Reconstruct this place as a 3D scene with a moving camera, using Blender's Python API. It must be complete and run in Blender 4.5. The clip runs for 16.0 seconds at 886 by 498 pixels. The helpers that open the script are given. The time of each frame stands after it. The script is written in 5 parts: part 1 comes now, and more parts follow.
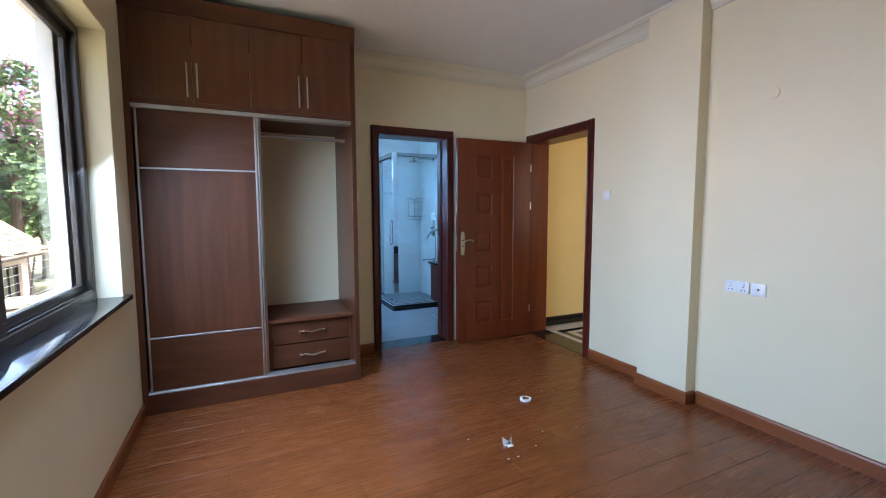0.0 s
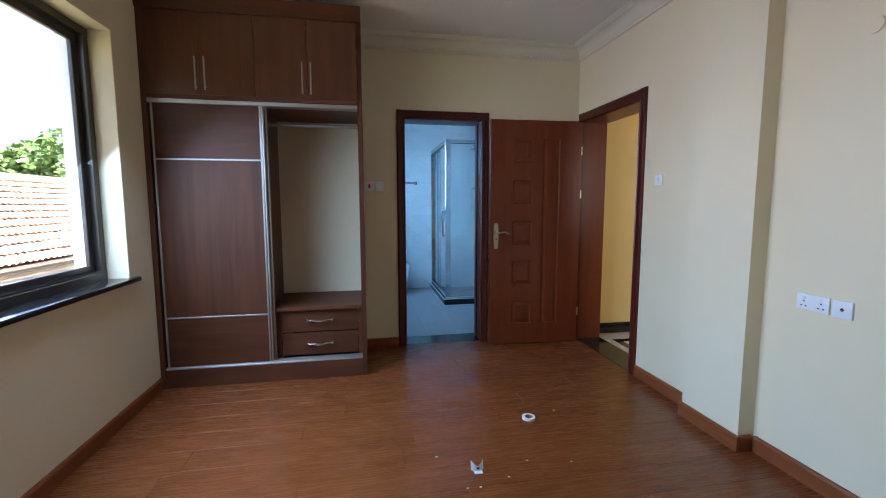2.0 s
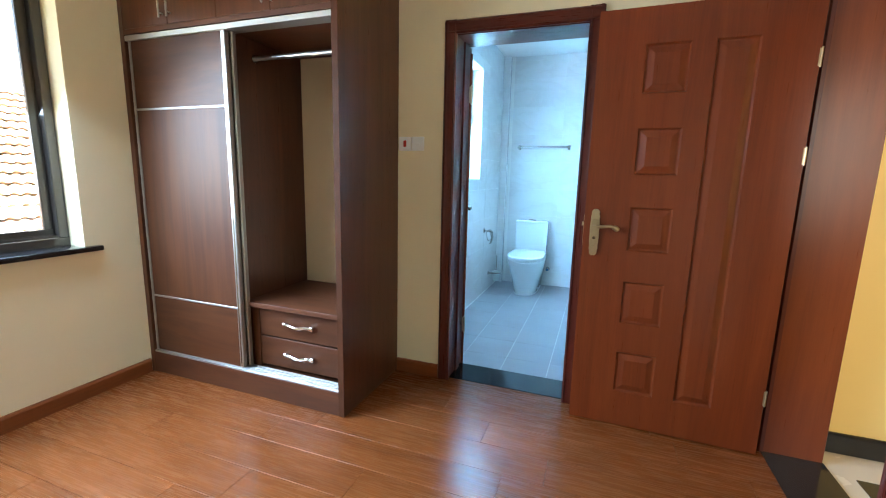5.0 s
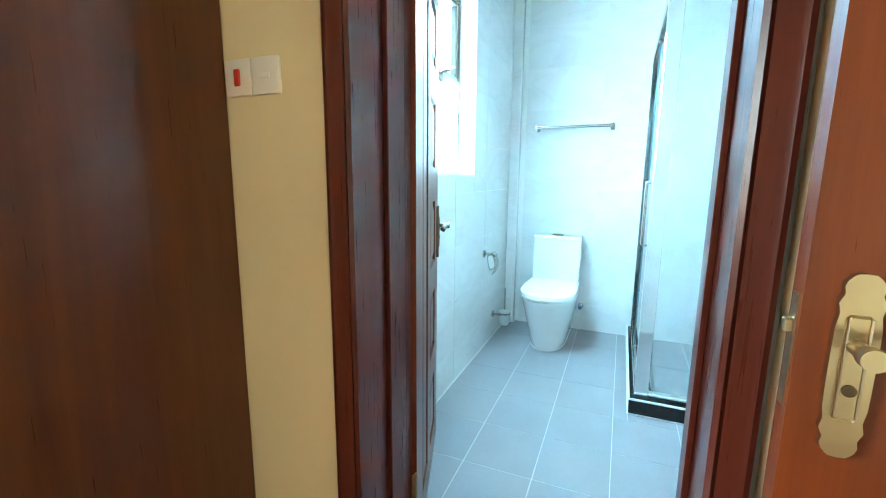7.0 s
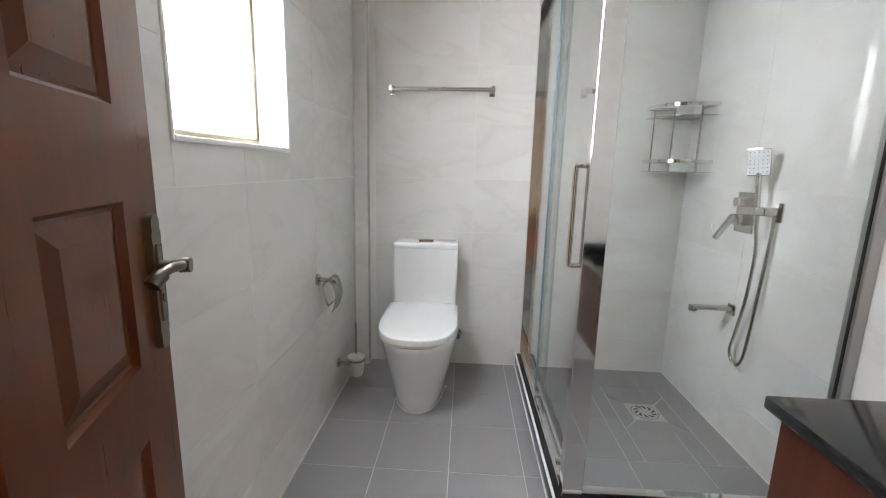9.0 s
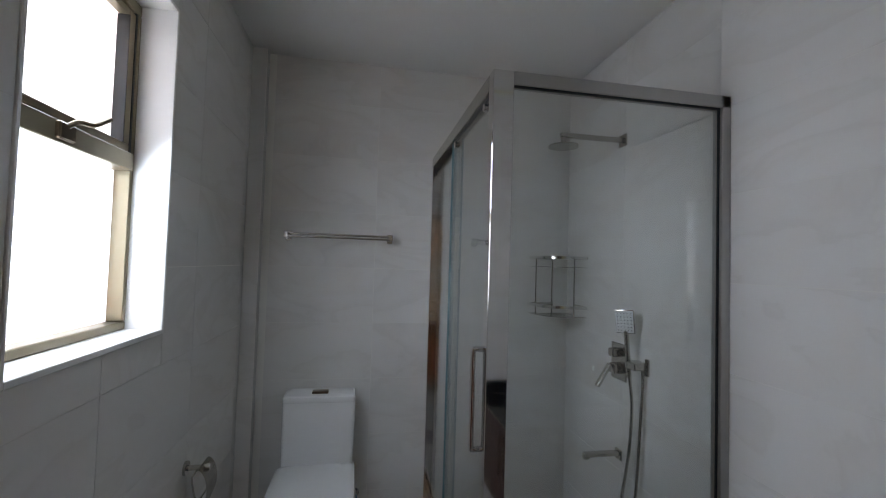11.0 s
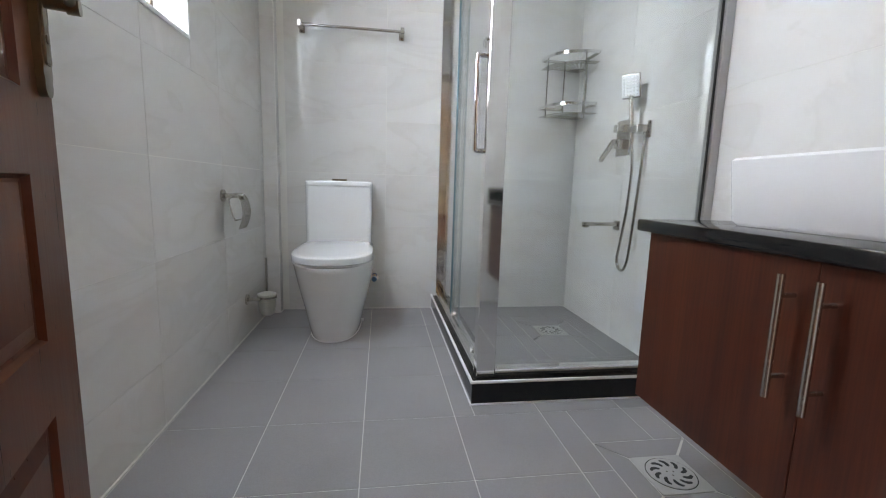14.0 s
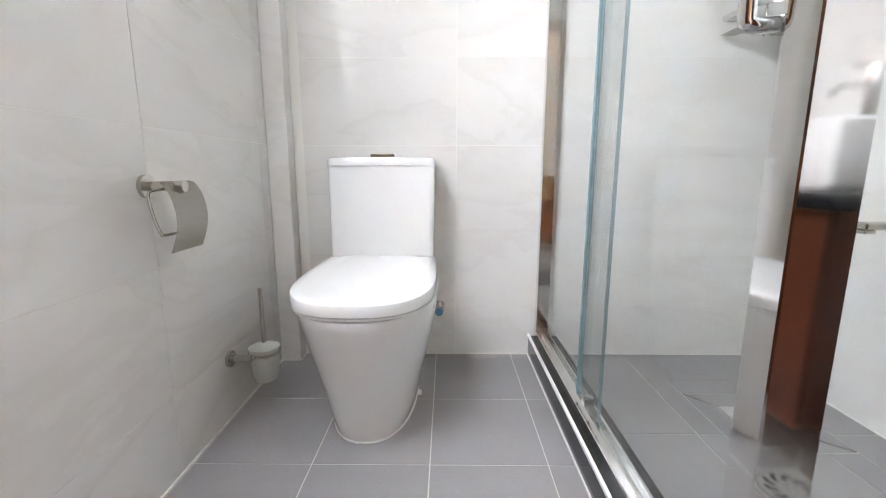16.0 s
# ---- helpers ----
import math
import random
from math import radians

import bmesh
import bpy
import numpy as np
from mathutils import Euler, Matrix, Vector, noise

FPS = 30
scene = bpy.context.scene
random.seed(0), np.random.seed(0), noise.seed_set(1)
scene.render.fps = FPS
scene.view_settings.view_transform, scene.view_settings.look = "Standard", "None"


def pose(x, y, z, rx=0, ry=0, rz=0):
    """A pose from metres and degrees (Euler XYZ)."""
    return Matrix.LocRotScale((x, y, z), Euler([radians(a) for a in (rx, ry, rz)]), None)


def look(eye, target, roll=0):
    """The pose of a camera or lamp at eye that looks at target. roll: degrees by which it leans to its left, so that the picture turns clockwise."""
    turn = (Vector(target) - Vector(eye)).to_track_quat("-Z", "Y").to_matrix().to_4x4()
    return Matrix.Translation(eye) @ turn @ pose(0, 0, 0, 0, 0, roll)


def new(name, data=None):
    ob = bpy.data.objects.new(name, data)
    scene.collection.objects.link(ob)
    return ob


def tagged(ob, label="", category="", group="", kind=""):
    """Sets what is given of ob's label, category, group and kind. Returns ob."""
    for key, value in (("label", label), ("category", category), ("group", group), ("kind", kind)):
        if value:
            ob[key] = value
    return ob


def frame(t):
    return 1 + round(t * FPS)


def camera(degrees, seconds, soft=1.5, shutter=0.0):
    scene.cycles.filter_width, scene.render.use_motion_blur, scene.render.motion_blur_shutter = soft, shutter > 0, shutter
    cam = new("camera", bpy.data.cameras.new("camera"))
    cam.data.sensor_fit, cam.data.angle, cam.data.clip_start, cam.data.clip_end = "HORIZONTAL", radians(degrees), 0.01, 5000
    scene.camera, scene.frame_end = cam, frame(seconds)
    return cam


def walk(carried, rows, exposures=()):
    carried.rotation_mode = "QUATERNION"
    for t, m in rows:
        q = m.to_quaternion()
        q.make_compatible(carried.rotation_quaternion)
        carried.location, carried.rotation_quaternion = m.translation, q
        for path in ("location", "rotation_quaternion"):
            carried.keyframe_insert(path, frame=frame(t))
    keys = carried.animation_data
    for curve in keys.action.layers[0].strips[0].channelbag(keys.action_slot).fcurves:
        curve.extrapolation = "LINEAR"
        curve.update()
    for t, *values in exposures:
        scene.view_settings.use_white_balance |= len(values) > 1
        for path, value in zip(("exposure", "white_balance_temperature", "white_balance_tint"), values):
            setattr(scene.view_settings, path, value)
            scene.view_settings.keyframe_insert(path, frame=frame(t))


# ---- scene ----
cam = camera(92.3, 16.0, 1.1)
BATH_W, BED_W, COR_W = 6.0, 12.5, 2.4
PATH = [
    (0, (0.672, -4.067, 1.386), (1.516, -2.262, 1.215), -0.2),
    (0.5, (0.821, -4.164, 1.398), (1.268, -2.223, 1.213), -1.1),
    (1, (0.988, -4.154, 1.384), (1.341, -2.195, 1.188), -1.1),
    (1.5, (1.247, -4.095, 1.361), (1.64, -2.144, 1.164), 0.4),
    (2, (1.513, -4.018, 1.362), (1.869, -2.061, 1.154), -0.1),
    (2.5, (1.846, -3.928, 1.365), (1.853, -1.938, 1.165), -0.6),
    (3, (2.109, -3.795, 1.351), (1.987, -1.81, 1.145), -1.1),
    (3.2, (2.239, -3.691, 1.343), (2.085, -1.708, 1.138), -0.9),
    (5.3, (2.746, -2.246, 1.335), (2.048, -0.404, 0.987), 1.4),
    (5.5, (2.74, -2.052, 1.324), (2.047, -0.207, 0.984), 1.3),
    (6, (2.681, -1.598, 1.328), (1.95, 0.233, 0.991), 1.1),
    (6.5, (2.564, -1.234, 1.307), (1.815, 0.59, 0.974), 1.0),
    (7, (2.443, -0.826, 1.297), (1.684, 0.993, 0.961), 0.5),
    (7.5, (2.351, -0.447, 1.291), (1.6, 1.368, 0.915), 1.0),
    (8, (2.269, -0.168, 1.236), (1.691, 1.71, 0.863), 1.5),
    (8.5, (2.195, 0.112, 1.243), (1.989, 2.065, 0.863), 1.9),
    (9, (2.196, 0.294, 1.252), (2.098, 2.257, 0.882), 1.4),
    (9.5, (2.197, 0.37, 1.377), (2.118, 2.366, 1.293), 0.9),
    (9.7, (2.193, 0.378, 1.418), (2.163, 2.377, 1.439), 1.0),
    (11.8, (2.153, 0.307, 1.588), (2.645, 2.244, 1.661), 1.2),
    (12, (2.146, 0.325, 1.534), (2.646, 2.262, 1.489), 1.5),
    (12.5, (2.157, 0.322, 1.353), (2.583, 2.266, 1.15), 1.9),
    (13, (2.168, 0.274, 1.133), (2.548, 2.217, 0.849), 2.1),
    (13.5, (2.193, 0.172, 0.921), (2.532, 2.121, 0.625), 2.0),
    (14, (2.214, 0.162, 0.79), (2.505, 2.12, 0.504), 1.7),
    (14.5, (2.195, 0.374, 0.717), (2.461, 2.337, 0.438), 1.5),
    (15, (2.22, 0.651, 0.707), (2.424, 2.62, 0.421), 0.9),
    (15.5, (2.244, 0.975, 0.731), (2.332, 2.942, 0.385), 0.4),
    (16, (2.207, 1.22, 0.76), (2.189, 3.187, 0.4), 0.0),
]
walk(cam, [(t, look(eye, target, roll)) for t, eye, target, roll in PATH],
     [(0.0, 3.1, 5900, 16), (0.5, 2.3, 5900, 16), (1.0, 2.3, 5900, 16), (2.0, 2.85, 5800, 14), (3.2, 2.9, 5800, 14), (5.3, 4.45, 6500, 5), (6.9, 4.85, 7500, -1), (7.5, 4.45, 11000, 10),
      (8.0, 4.1, 15500, 34), (8.5, 3.65, 17000, 43), (9.2, 3.3, 17000, 43), (9.7, 2.6, 16000, 43), (11.8, 1.62, 13200, 42),
      (12.5, 2.2, 13200, 41), (13.5, 3.15, 14500, 42), (14.5, 3.5, 15000, 42), (15.0, 3.83, 15500, 44), (16.0, 4.18, 16200, 46)])

# ---- world, sun, exposure ----
world = bpy.data.worlds.new("sky")
scene.world = world
world.use_nodes = True
SUN_ELEV, SUN_AZ = 68.0, 115.0          # azimuth clockwise from +y: the sun stands over the far side of the house
_nt = world.node_tree
_bg = _nt.nodes["Background"]
_sky = _nt.nodes.new("ShaderNodeTexSky")
_sky.sky_type = 'NISHITA'
_sky.sun_disc = False
_sky.sun_elevation = radians(SUN_ELEV)
_sky.sun_rotation = radians(SUN_AZ)
_sky.air_density, _sky.dust_density, _sky.ozone_density = 1.0, 6.0, 1.0
_nt.links.new(_sky.outputs["Color"], _bg.inputs["Color"])
_bg.inputs["Strength"].default_value = 0.15
sun_data = bpy.data.lights.new("sun", 'SUN')
sun_data.energy, sun_data.angle, sun_data.color = 4.0, radians(0.6), (1.0, 0.95, 0.87)
sun = new("sun", sun_data)
_a, _e = radians(SUN_AZ), radians(SUN_ELEV)
_sd = Vector((math.sin(_a) * math.cos(_e), math.cos(_a) * math.cos(_e), math.sin(_e)))
sun.matrix_world = look(_sd * 60, (0, 0, 0))

# area lamps: sky daylight at the two windows, an added one in the corridor
def area_light(name, w, h, power, colour, m, spread=180):
    d = bpy.data.lights.new(name, 'AREA')
    d.shape, d.size, d.size_y, d.energy, d.color = 'RECTANGLE', w, h, power, colour
    d.spread = radians(spread)
    o = new(name, d)
    o.matrix_world = m
    return o

# the bathroom is laid out in a measure of its own; this sets it into the house
BATH = Matrix.Translation((-0.092, 0.097, -0.026)) @ Matrix.Scale(1.025, 4)
area_light("bathroom_window_light", 0.56, 1.0, BATH_W, (0.255, 0.597, 1.0), BATH @ look((1.434, 1.475, 1.85), (3.0, 1.475, 0.25)), 155)
area_light("bathroom_outer_sky_light", 0.56, 1.0, 4.0, (0.255, 0.597, 1.0), BATH @ look((1.31, 1.475, 1.85), (3.0, 1.475, 1.85)))
area_light("bedroom_window_light", 2.0, 1.42, BED_W, (0.54, 0.75, 1.0), look((-0.115, -2.02, 1.66), (1.45, -2.02, 0.0)), 152)
# fill lamp added before the closed corridor wall, where no window is built
area_light("corridor_fill_light", 1.2, 1.2, COR_W, (1.0, 0.95, 0.85), look((4.6, -2.93, 1.6), (4.6, 0.0, 1.2)))

# ---- helpers for building ----
def mesh_from(bm, name):
    me = bpy.data.meshes.new(name)
    bm.normal_update()
    bm.to_mesh(me)
    bm.free()
    return me

def smooth(me, angle=35):
    for p in me.polygons:
        p.use_smooth = True
    me.set_sharp_from_angle(angle=radians(angle))
    return me

def part(name, bm, material, parent=None, label="", soft=True):
    me = mesh_from(bm, name)
    if soft:
        smooth(me)
    me.materials.append(material)
    ob = new(name, me)
    if parent is not None:
        ob.parent = parent
    if label:
        ob["label"] = label
    return ob

def thing(name, label, category, group="", kind="", at=(0, 0, 0)):
    ob = new(name)
    ob.location = at
    ob.empty_display_size = 0.05
    return tagged(ob, label, category, group, kind)

def setting(name, bm, material, label="", category="", soft=False):
    return tagged(part(name, bm, material, None, soft=soft), label, category, "", "structure")

def box(x0, x1, y0, y1, z0, z1, bevel=0.0, bm=None, seg=1):
    bm = bm or bmesh.new()
    r = bmesh.ops.create_cube(bm, size=1.0)
    vs = r["verts"]
    for v in vs:
        v.co = Vector(((x0 + x1) / 2 + v.co.x * (x1 - x0), (y0 + y1) / 2 + v.co.y * (y1 - y0), (z0 + z1) / 2 + v.co.z * (z1 - z0)))
    if bevel > 0:
        es = list({e for v in vs for e in v.link_edges})
        bmesh.ops.bevel(bm, geom=es, offset=bevel, segments=seg, profile=0.5, affect='EDGES')
    return bm

def rod(p, q, r, n=14, bm=None, r2=None):
    bm = bm or bmesh.new()
    p, q = Vector(p), Vector(q)
    d = q - p
    m = Matrix.Translation((p + q) / 2) @ d.to_track_quat('Z', 'Y').to_matrix().to_4x4()
    bmesh.ops.create_cone(bm, cap_ends=True, segments=n, radius1=r, radius2=r if r2 is None else r2, depth=d.length, matrix=m)
    return bm

def tube(points, r, n=10, bm=None, closed=False):
    """A round tube along a smooth line of points."""
    bm = bm or bmesh.new()
    P = [Vector(p) for p in points]
    rings = []
    up = Vector((0.13, 0.21, 0.97))
    k = len(P)
    for i, p in enumerate(P):
        a, b = (P[(i - 1) % k], P[(i + 1) % k]) if closed else (P[max(i - 1, 0)], P[min(i + 1, k - 1)])
        t = (b - a).normalized()
        u = up - t * up.dot(t)
        if u.length < 1e-3:
            u = Vector((1, 0, 0)) - t * t.x
        u.normalize()
        w = t.cross(u)
        up = u
        rings.append([bm.verts.new(p + r * (u * math.cos(2 * math.pi * j / n) + w * math.sin(2 * math.pi * j / n))) for j in range(n)])
    for i in range(k if closed else k - 1):
        a, b = rings[i], rings[(i + 1) % k]
        for j in range(n):
            bm.faces.new((a[j], a[(j + 1) % n], b[(j + 1) % n], b[j]))
    if not closed:
        bm.faces.new(rings[0][::-1])
        bm.faces.new(rings[-1])
    bmesh.ops.recalc_face_normals(bm, faces=bm.faces[:])
    return bm

def curve_points(ctrl, n=8):
    """Catmull-Rom through the control points."""
    C = [Vector(c) for c in ctrl]
    C = [2 * C[0] - C[1]] + C + [2 * C[-1] - C[-2]]
    out = []
    for i in range(1, len(C) - 2):
        for j in range(n):
            t = j / n
            a, b, c, d = C[i - 1:i + 3]
            out.append(0.5 * ((2 * b) + (c - a) * t + (2 * a - 5 * b + 4 * c - d) * t * t + (3 * b - a - 3 * c + d) * t ** 3))
    out.append(C[-2])
    return out

def extrude_profile(pts, axis, a, b, bm=None):
    """A closed 2D outline swept straight along an axis from a to b."""
    bm = bm or bmesh.new()
    def at(u, v, s):
        return {'x': (s, u, v), 'y': (u, s, v), 'z': (u, v, s)}[axis]
    A = [bm.verts.new(at(u, v, a)) for u, v in pts]
    B = [bm.verts.new(at(u, v, b)) for u, v in pts]
    n = len(pts)
    for i in range(n):
        bm.faces.new((A[i], A[(i + 1) % n], B[(i + 1) % n], B[i]))
    bm.faces.new(A[::-1])
    bm.faces.new(B)
    bmesh.ops.recalc_face_normals(bm, faces=bm.faces[:])
    return bm

def loft(rings, bm=None, cap=True):
    bm = bm or bmesh.new()
    R = [[bm.verts.new(p) for p in ring] for ring in rings]
    n = len(R[0])
    for a, b in zip(R, R[1:]):
        for j in range(n):
            bm.faces.new((a[j], a[(j + 1) % n], b[(j + 1) % n], b[j]))
    if cap:
        bm.faces.new(R[0][::-1])
        bm.faces.new(R[-1])
    bmesh.ops.recalc_face_normals(bm, faces=bm.faces[:])
    return bm

def cut_rects(u0, u1, v0, v1, holes):
    """The rectangle less its holes, as a list of rectangles."""
    rects = [(u0, u1, v0, v1)]
    for a0, a1, b0, b1 in holes:
        out = []
        for r0, r1, s0, s1 in rects:
            if a1 <= r0 or a0 >= r1 or b1 <= s0 or b0 >= s1:
                out.append((r0, r1, s0, s1))
                continue
            if r0 < a0: out.append((r0, a0, s0, s1))
            if a1 < r1: out.append((a1, r1, s0, s1))
            m0, m1 = max(r0, a0), min(r1, a1)
            if s0 < b0: out.append((m0, m1, s0, b0))
            if b1 < s1: out.append((m0, m1, b1, s1))
        rects = out
    return rects

# ---- materials ----
def mat(name, colour=(0.8, 0.8, 0.8), rough=0.5, metal=0.0, spec=0.5):
    m = bpy.data.materials.new(name)
    m.use_nodes = True
    b = m.node_tree.nodes["Principled BSDF"]
    b.inputs["Base Color"].default_value = (*colour, 1)
    b.inputs["Roughness"].default_value = rough
    b.inputs["Metallic"].default_value = metal
    b.inputs["Specular IOR Level"].default_value = spec
    return m, m.node_tree, b

def coords(nt, scale=(1, 1, 1), random_shift=0.0, rot=(0, 0, 0)):
    g = nt.nodes.new("ShaderNodeTexCoord")
    mp = nt.nodes.new("ShaderNodeMapping")
    mp.inputs["Scale"].default_value = scale
    mp.inputs["Rotation"].default_value = rot
    src = g.outputs["Object"]
    if random_shift:
        oi = nt.nodes.new("ShaderNodeObjectInfo")
        ml = nt.nodes.new("ShaderNodeVectorMath")
        ml.operation = 'SCALE'
        cx = nt.nodes.new("ShaderNodeCombineXYZ")
        for i in range(3):
            nt.links.new(oi.outputs["Random"], cx.inputs[i])
        nt.links.new(cx.outputs[0], ml.inputs[0])
        ml.inputs["Scale"].default_value = random_shift
        ad = nt.nodes.new("ShaderNodeVectorMath")
        nt.links.new(src, ad.inputs[0])
        nt.links.new(ml.outputs[0], ad.inputs[1])
        src = ad.outputs[0]
    nt.links.new(src, mp.inputs["Vector"])
    return mp.outputs["Vector"]

def noise_tex(nt, vec, scale, detail=4, rough=0.55, distort=0.0):
    n = nt.nodes.new("ShaderNodeTexNoise")
    n.inputs["Scale"].default_value = scale
    n.inputs["Detail"].default_value = detail
    n.inputs["Roughness"].default_value = rough
    n.inputs["Distortion"].default_value = distort
    nt.links.new(vec, n.inputs["Vector"])
    return n.outputs["Fac"]

def ramp(nt, fac, stops):
    r = nt.nodes.new("ShaderNodeValToRGB")
    e = r.color_ramp.elements
    while len(e) < len(stops):
        e.new(0.5)
    for el, (p, c) in zip(e, stops):
        el.position, el.color = p, (*c, 1)
    nt.links.new(fac, r.inputs["Fac"])
    return r.outputs["Color"]

def mixc(nt, a, b, fac, mode='MIX'):
    m = nt.nodes.new("ShaderNodeMix")
    m.data_type, m.blend_type = 'RGBA', mode
    for s, v in ((m.inputs[0], fac), (m.inputs[6], a), (m.inputs[7], b)):
        if isinstance(v, (int, float)):
            s.default_value = v
        elif isinstance(v, tuple):
            s.default_value = (*v, 1)
        else:
            nt.links.new(v, s)
    return m.outputs[2]

def bump(nt, b, height, strength=0.2, dist=0.002):
    n = nt.nodes.new("ShaderNodeBump")
    n.inputs["Strength"].default_value = strength
    n.inputs["Distance"].default_value = dist
    nt.links.new(height, n.inputs["Height"])
    nt.links.new(n.outputs["Normal"], b.inputs["Normal"])

def rough_from(nt, b, fac, lo, hi):
    mr = nt.nodes.new("ShaderNodeMapRange")
    mr.inputs["To Min"].default_value, mr.inputs["To Max"].default_value = lo, hi
    nt.links.new(fac, mr.inputs["Value"])
    nt.links.new(mr.outputs[0], b.inputs["Roughness"])

def paint(name, c, c2, rough=0.6):
    m, nt, b = mat(name, c, rough)
    v = coords(nt)
    big = noise_tex(nt, v, 1.3, 3)
    fine = noise_tex(nt, v, 160, 3)
    col = ramp(nt, big, [(0.3, c2), (0.7, c)])
    nt.links.new(col, b.inputs["Base Color"])
    rough_from(nt, b, noise_tex(nt, v, 7, 4), rough - 0.1, rough + 0.1)
    bump(nt, b, fine, 0.12, 0.001)
    return m

def wood(name, dark, mid, light, axis='z', rough=0.35, shift=0.0, fine=1.0, bumpy=0.05, spec=0.35):
    """Grain that runs along one axis, with broad figure and fine pores."""
    m, nt, b = mat(name, mid, rough, 0.0, spec)
    s = {'x': (1.7, 11, 11), 'y': (14, 0.9, 14), 'z': (14, 14, 0.9)}[axis]
    s2 = {'x': (6, 170, 170), 'y': (170, 6, 170), 'z': (170, 170, 6)}[axis]
    v = coords(nt, s, shift)
    f = noise_tex(nt, v, 1.0, 5, 0.6, 0.7)
    col = ramp(nt, f, [(0.25, dark), (0.5, mid), (0.78, light)])
    v2 = coords(nt, s2, shift)
    g = noise_tex(nt, v2, 1.0, 3, 0.6)
    pores = ramp(nt, g, [(0.38, (0.62, 0.62, 0.62)), (0.6, (1, 1, 1))])
    col = mixc(nt, col, pores, 0.55 * fine, 'MULTIPLY')
    nt.links.new(col, b.inputs["Base Color"])
    rough_from(nt, b, g, rough - 0.06, rough + 0.12)
    bump(nt, b, g, bumpy, 0.001)
    return m

M_WALL = paint("cream_wall_paint", (0.80, 0.71, 0.50), (0.765, 0.675, 0.47), 0.55)
M_CORR = paint("yellow_corridor_paint", (0.80, 0.60, 0.24), (0.76, 0.57, 0.22), 0.55)
M_CEIL = paint("white_ceiling_paint", (0.80, 0.79, 0.765), (0.76, 0.75, 0.725), 0.7)
M_CORNICE = paint("cream_white_cornice_paint", (0.76, 0.71, 0.58), (0.72, 0.67, 0.54), 0.6)
M_WHITE = paint("white_reveal_paint", (0.82, 0.82, 0.80), (0.79, 0.79, 0.77), 0.6)
M_WALNUT = wood("dark_walnut_laminate", (0.0593, 0.0173, 0.0074), (0.0922, 0.0281, 0.0112), (0.1285, 0.0412, 0.0161), 'z', 0.28, 0.0, 0.18, 0.004, 0.5)
M_WALNUT_H = wood("dark_walnut_laminate_across", (0.0593, 0.0173, 0.0074), (0.0922, 0.0281, 0.0112), (0.1285, 0.0412, 0.0161), 'x', 0.45, 0.0, 0.25, 0.02)
M_WALNUT_D = wood("red_walnut_door_panel", (0.0499, 0.0142, 0.0052), (0.0774, 0.0232, 0.0079), (0.1075, 0.0335, 0.0116), 'z', 0.45, 0.0, 0.25, 0.02)
M_WALNUT_DH = wood("red_walnut_door_panel_across", (0.0499, 0.0142, 0.0052), (0.0774, 0.0232, 0.0079), (0.1075, 0.0335, 0.0116), 'x', 0.45, 0.0, 0.25, 0.02)
M_MAHOG = wood("varnished_mahogany", (0.1123, 0.0198, 0.0051), (0.1474, 0.0275, 0.0069), (0.1807, 0.0371, 0.0094), 'z', 0.28, 3.0, 0.35)
M_CASING = wood("dark_mahogany_casing", (0.062, 0.009, 0.0055), (0.088, 0.0135, 0.0075), (0.12, 0.02, 0.010), 'z', 0.27, 3.0, 0.3)
M_CASING_H = wood("dark_mahogany_casing_across", (0.062, 0.009, 0.0055), (0.088, 0.0135, 0.0075), (0.12, 0.02, 0.010), 'x', 0.27, 3.0, 0.3)
M_FLOOR = wood("orange_brown_laminate", (0.1214, 0.0315, 0.0079), (0.1804, 0.0505, 0.0131), (0.2362, 0.0708, 0.0197), 'x', 0.24, 17.0, 0.28, 0.015)
M_SKIRT = wood("brown_skirting", (0.17, 0.045, 0.013), (0.23, 0.066, 0.02), (0.29, 0.088, 0.027), 'y', 0.33, 5.0, 0.6)
M_SKIRT_X = wood("brown_skirting_across", (0.17, 0.045, 0.013), (0.23, 0.066, 0.02), (0.29, 0.088, 0.027), 'x', 0.33, 5.0, 0.6)
M_WEDGE, _, _ = mat("walnut_edge_band", (0.075, 0.026, 0.012), 0.6, 0.0, 0.12)
M_VANITY = wood("cherry_vanity_laminate", (0.062, 0.0115, 0.0065), (0.092, 0.018, 0.009), (0.125, 0.027, 0.013), 'z', 0.3)

def metal(name, c, rough, streak=False):
    m, nt, b = mat(name, c, rough, 1.0)
    v = coords(nt, (1, 1, 1) if not streak else (40, 40, 2))
    f = noise_tex(nt, v, 30, 3)
    rough_from(nt, b, f, max(rough - 0.05, 0.02), rough + 0.07)
    return m

M_ALU = metal("satin_aluminium", (0.46, 0.45, 0.44), 0.42)
M_STEEL = metal("brushed_stainless_steel", (0.54, 0.515, 0.48), 0.24, True)
M_CHROME = metal("polished_chrome", (0.80, 0.79, 0.78), 0.04)
M_BRONZE = metal("antique_brass", (0.50, 0.41, 0.27), 0.3)
M_PEWTER = metal("dark_pewter", (0.19, 0.165, 0.135), 0.3)
M_DARKBRZ = metal("dark_bronze_lock", (0.14, 0.10, 0.07), 0.3)
M_GRATE = metal("matt_steel_grate", (0.52, 0.51, 0.49), 0.5)
M_GRATE.node_tree.nodes["Principled BSDF"].inputs["Metallic"].default_value = 0.35
M_FRAME, _, _ = mat("dark_bronze_aluminium", (0.075, 0.066, 0.06), 0.3, 0.6)
M_FRAME2, _, _ = mat("champagne_bronze_aluminium", (0.24, 0.19, 0.13), 0.38, 0.7)
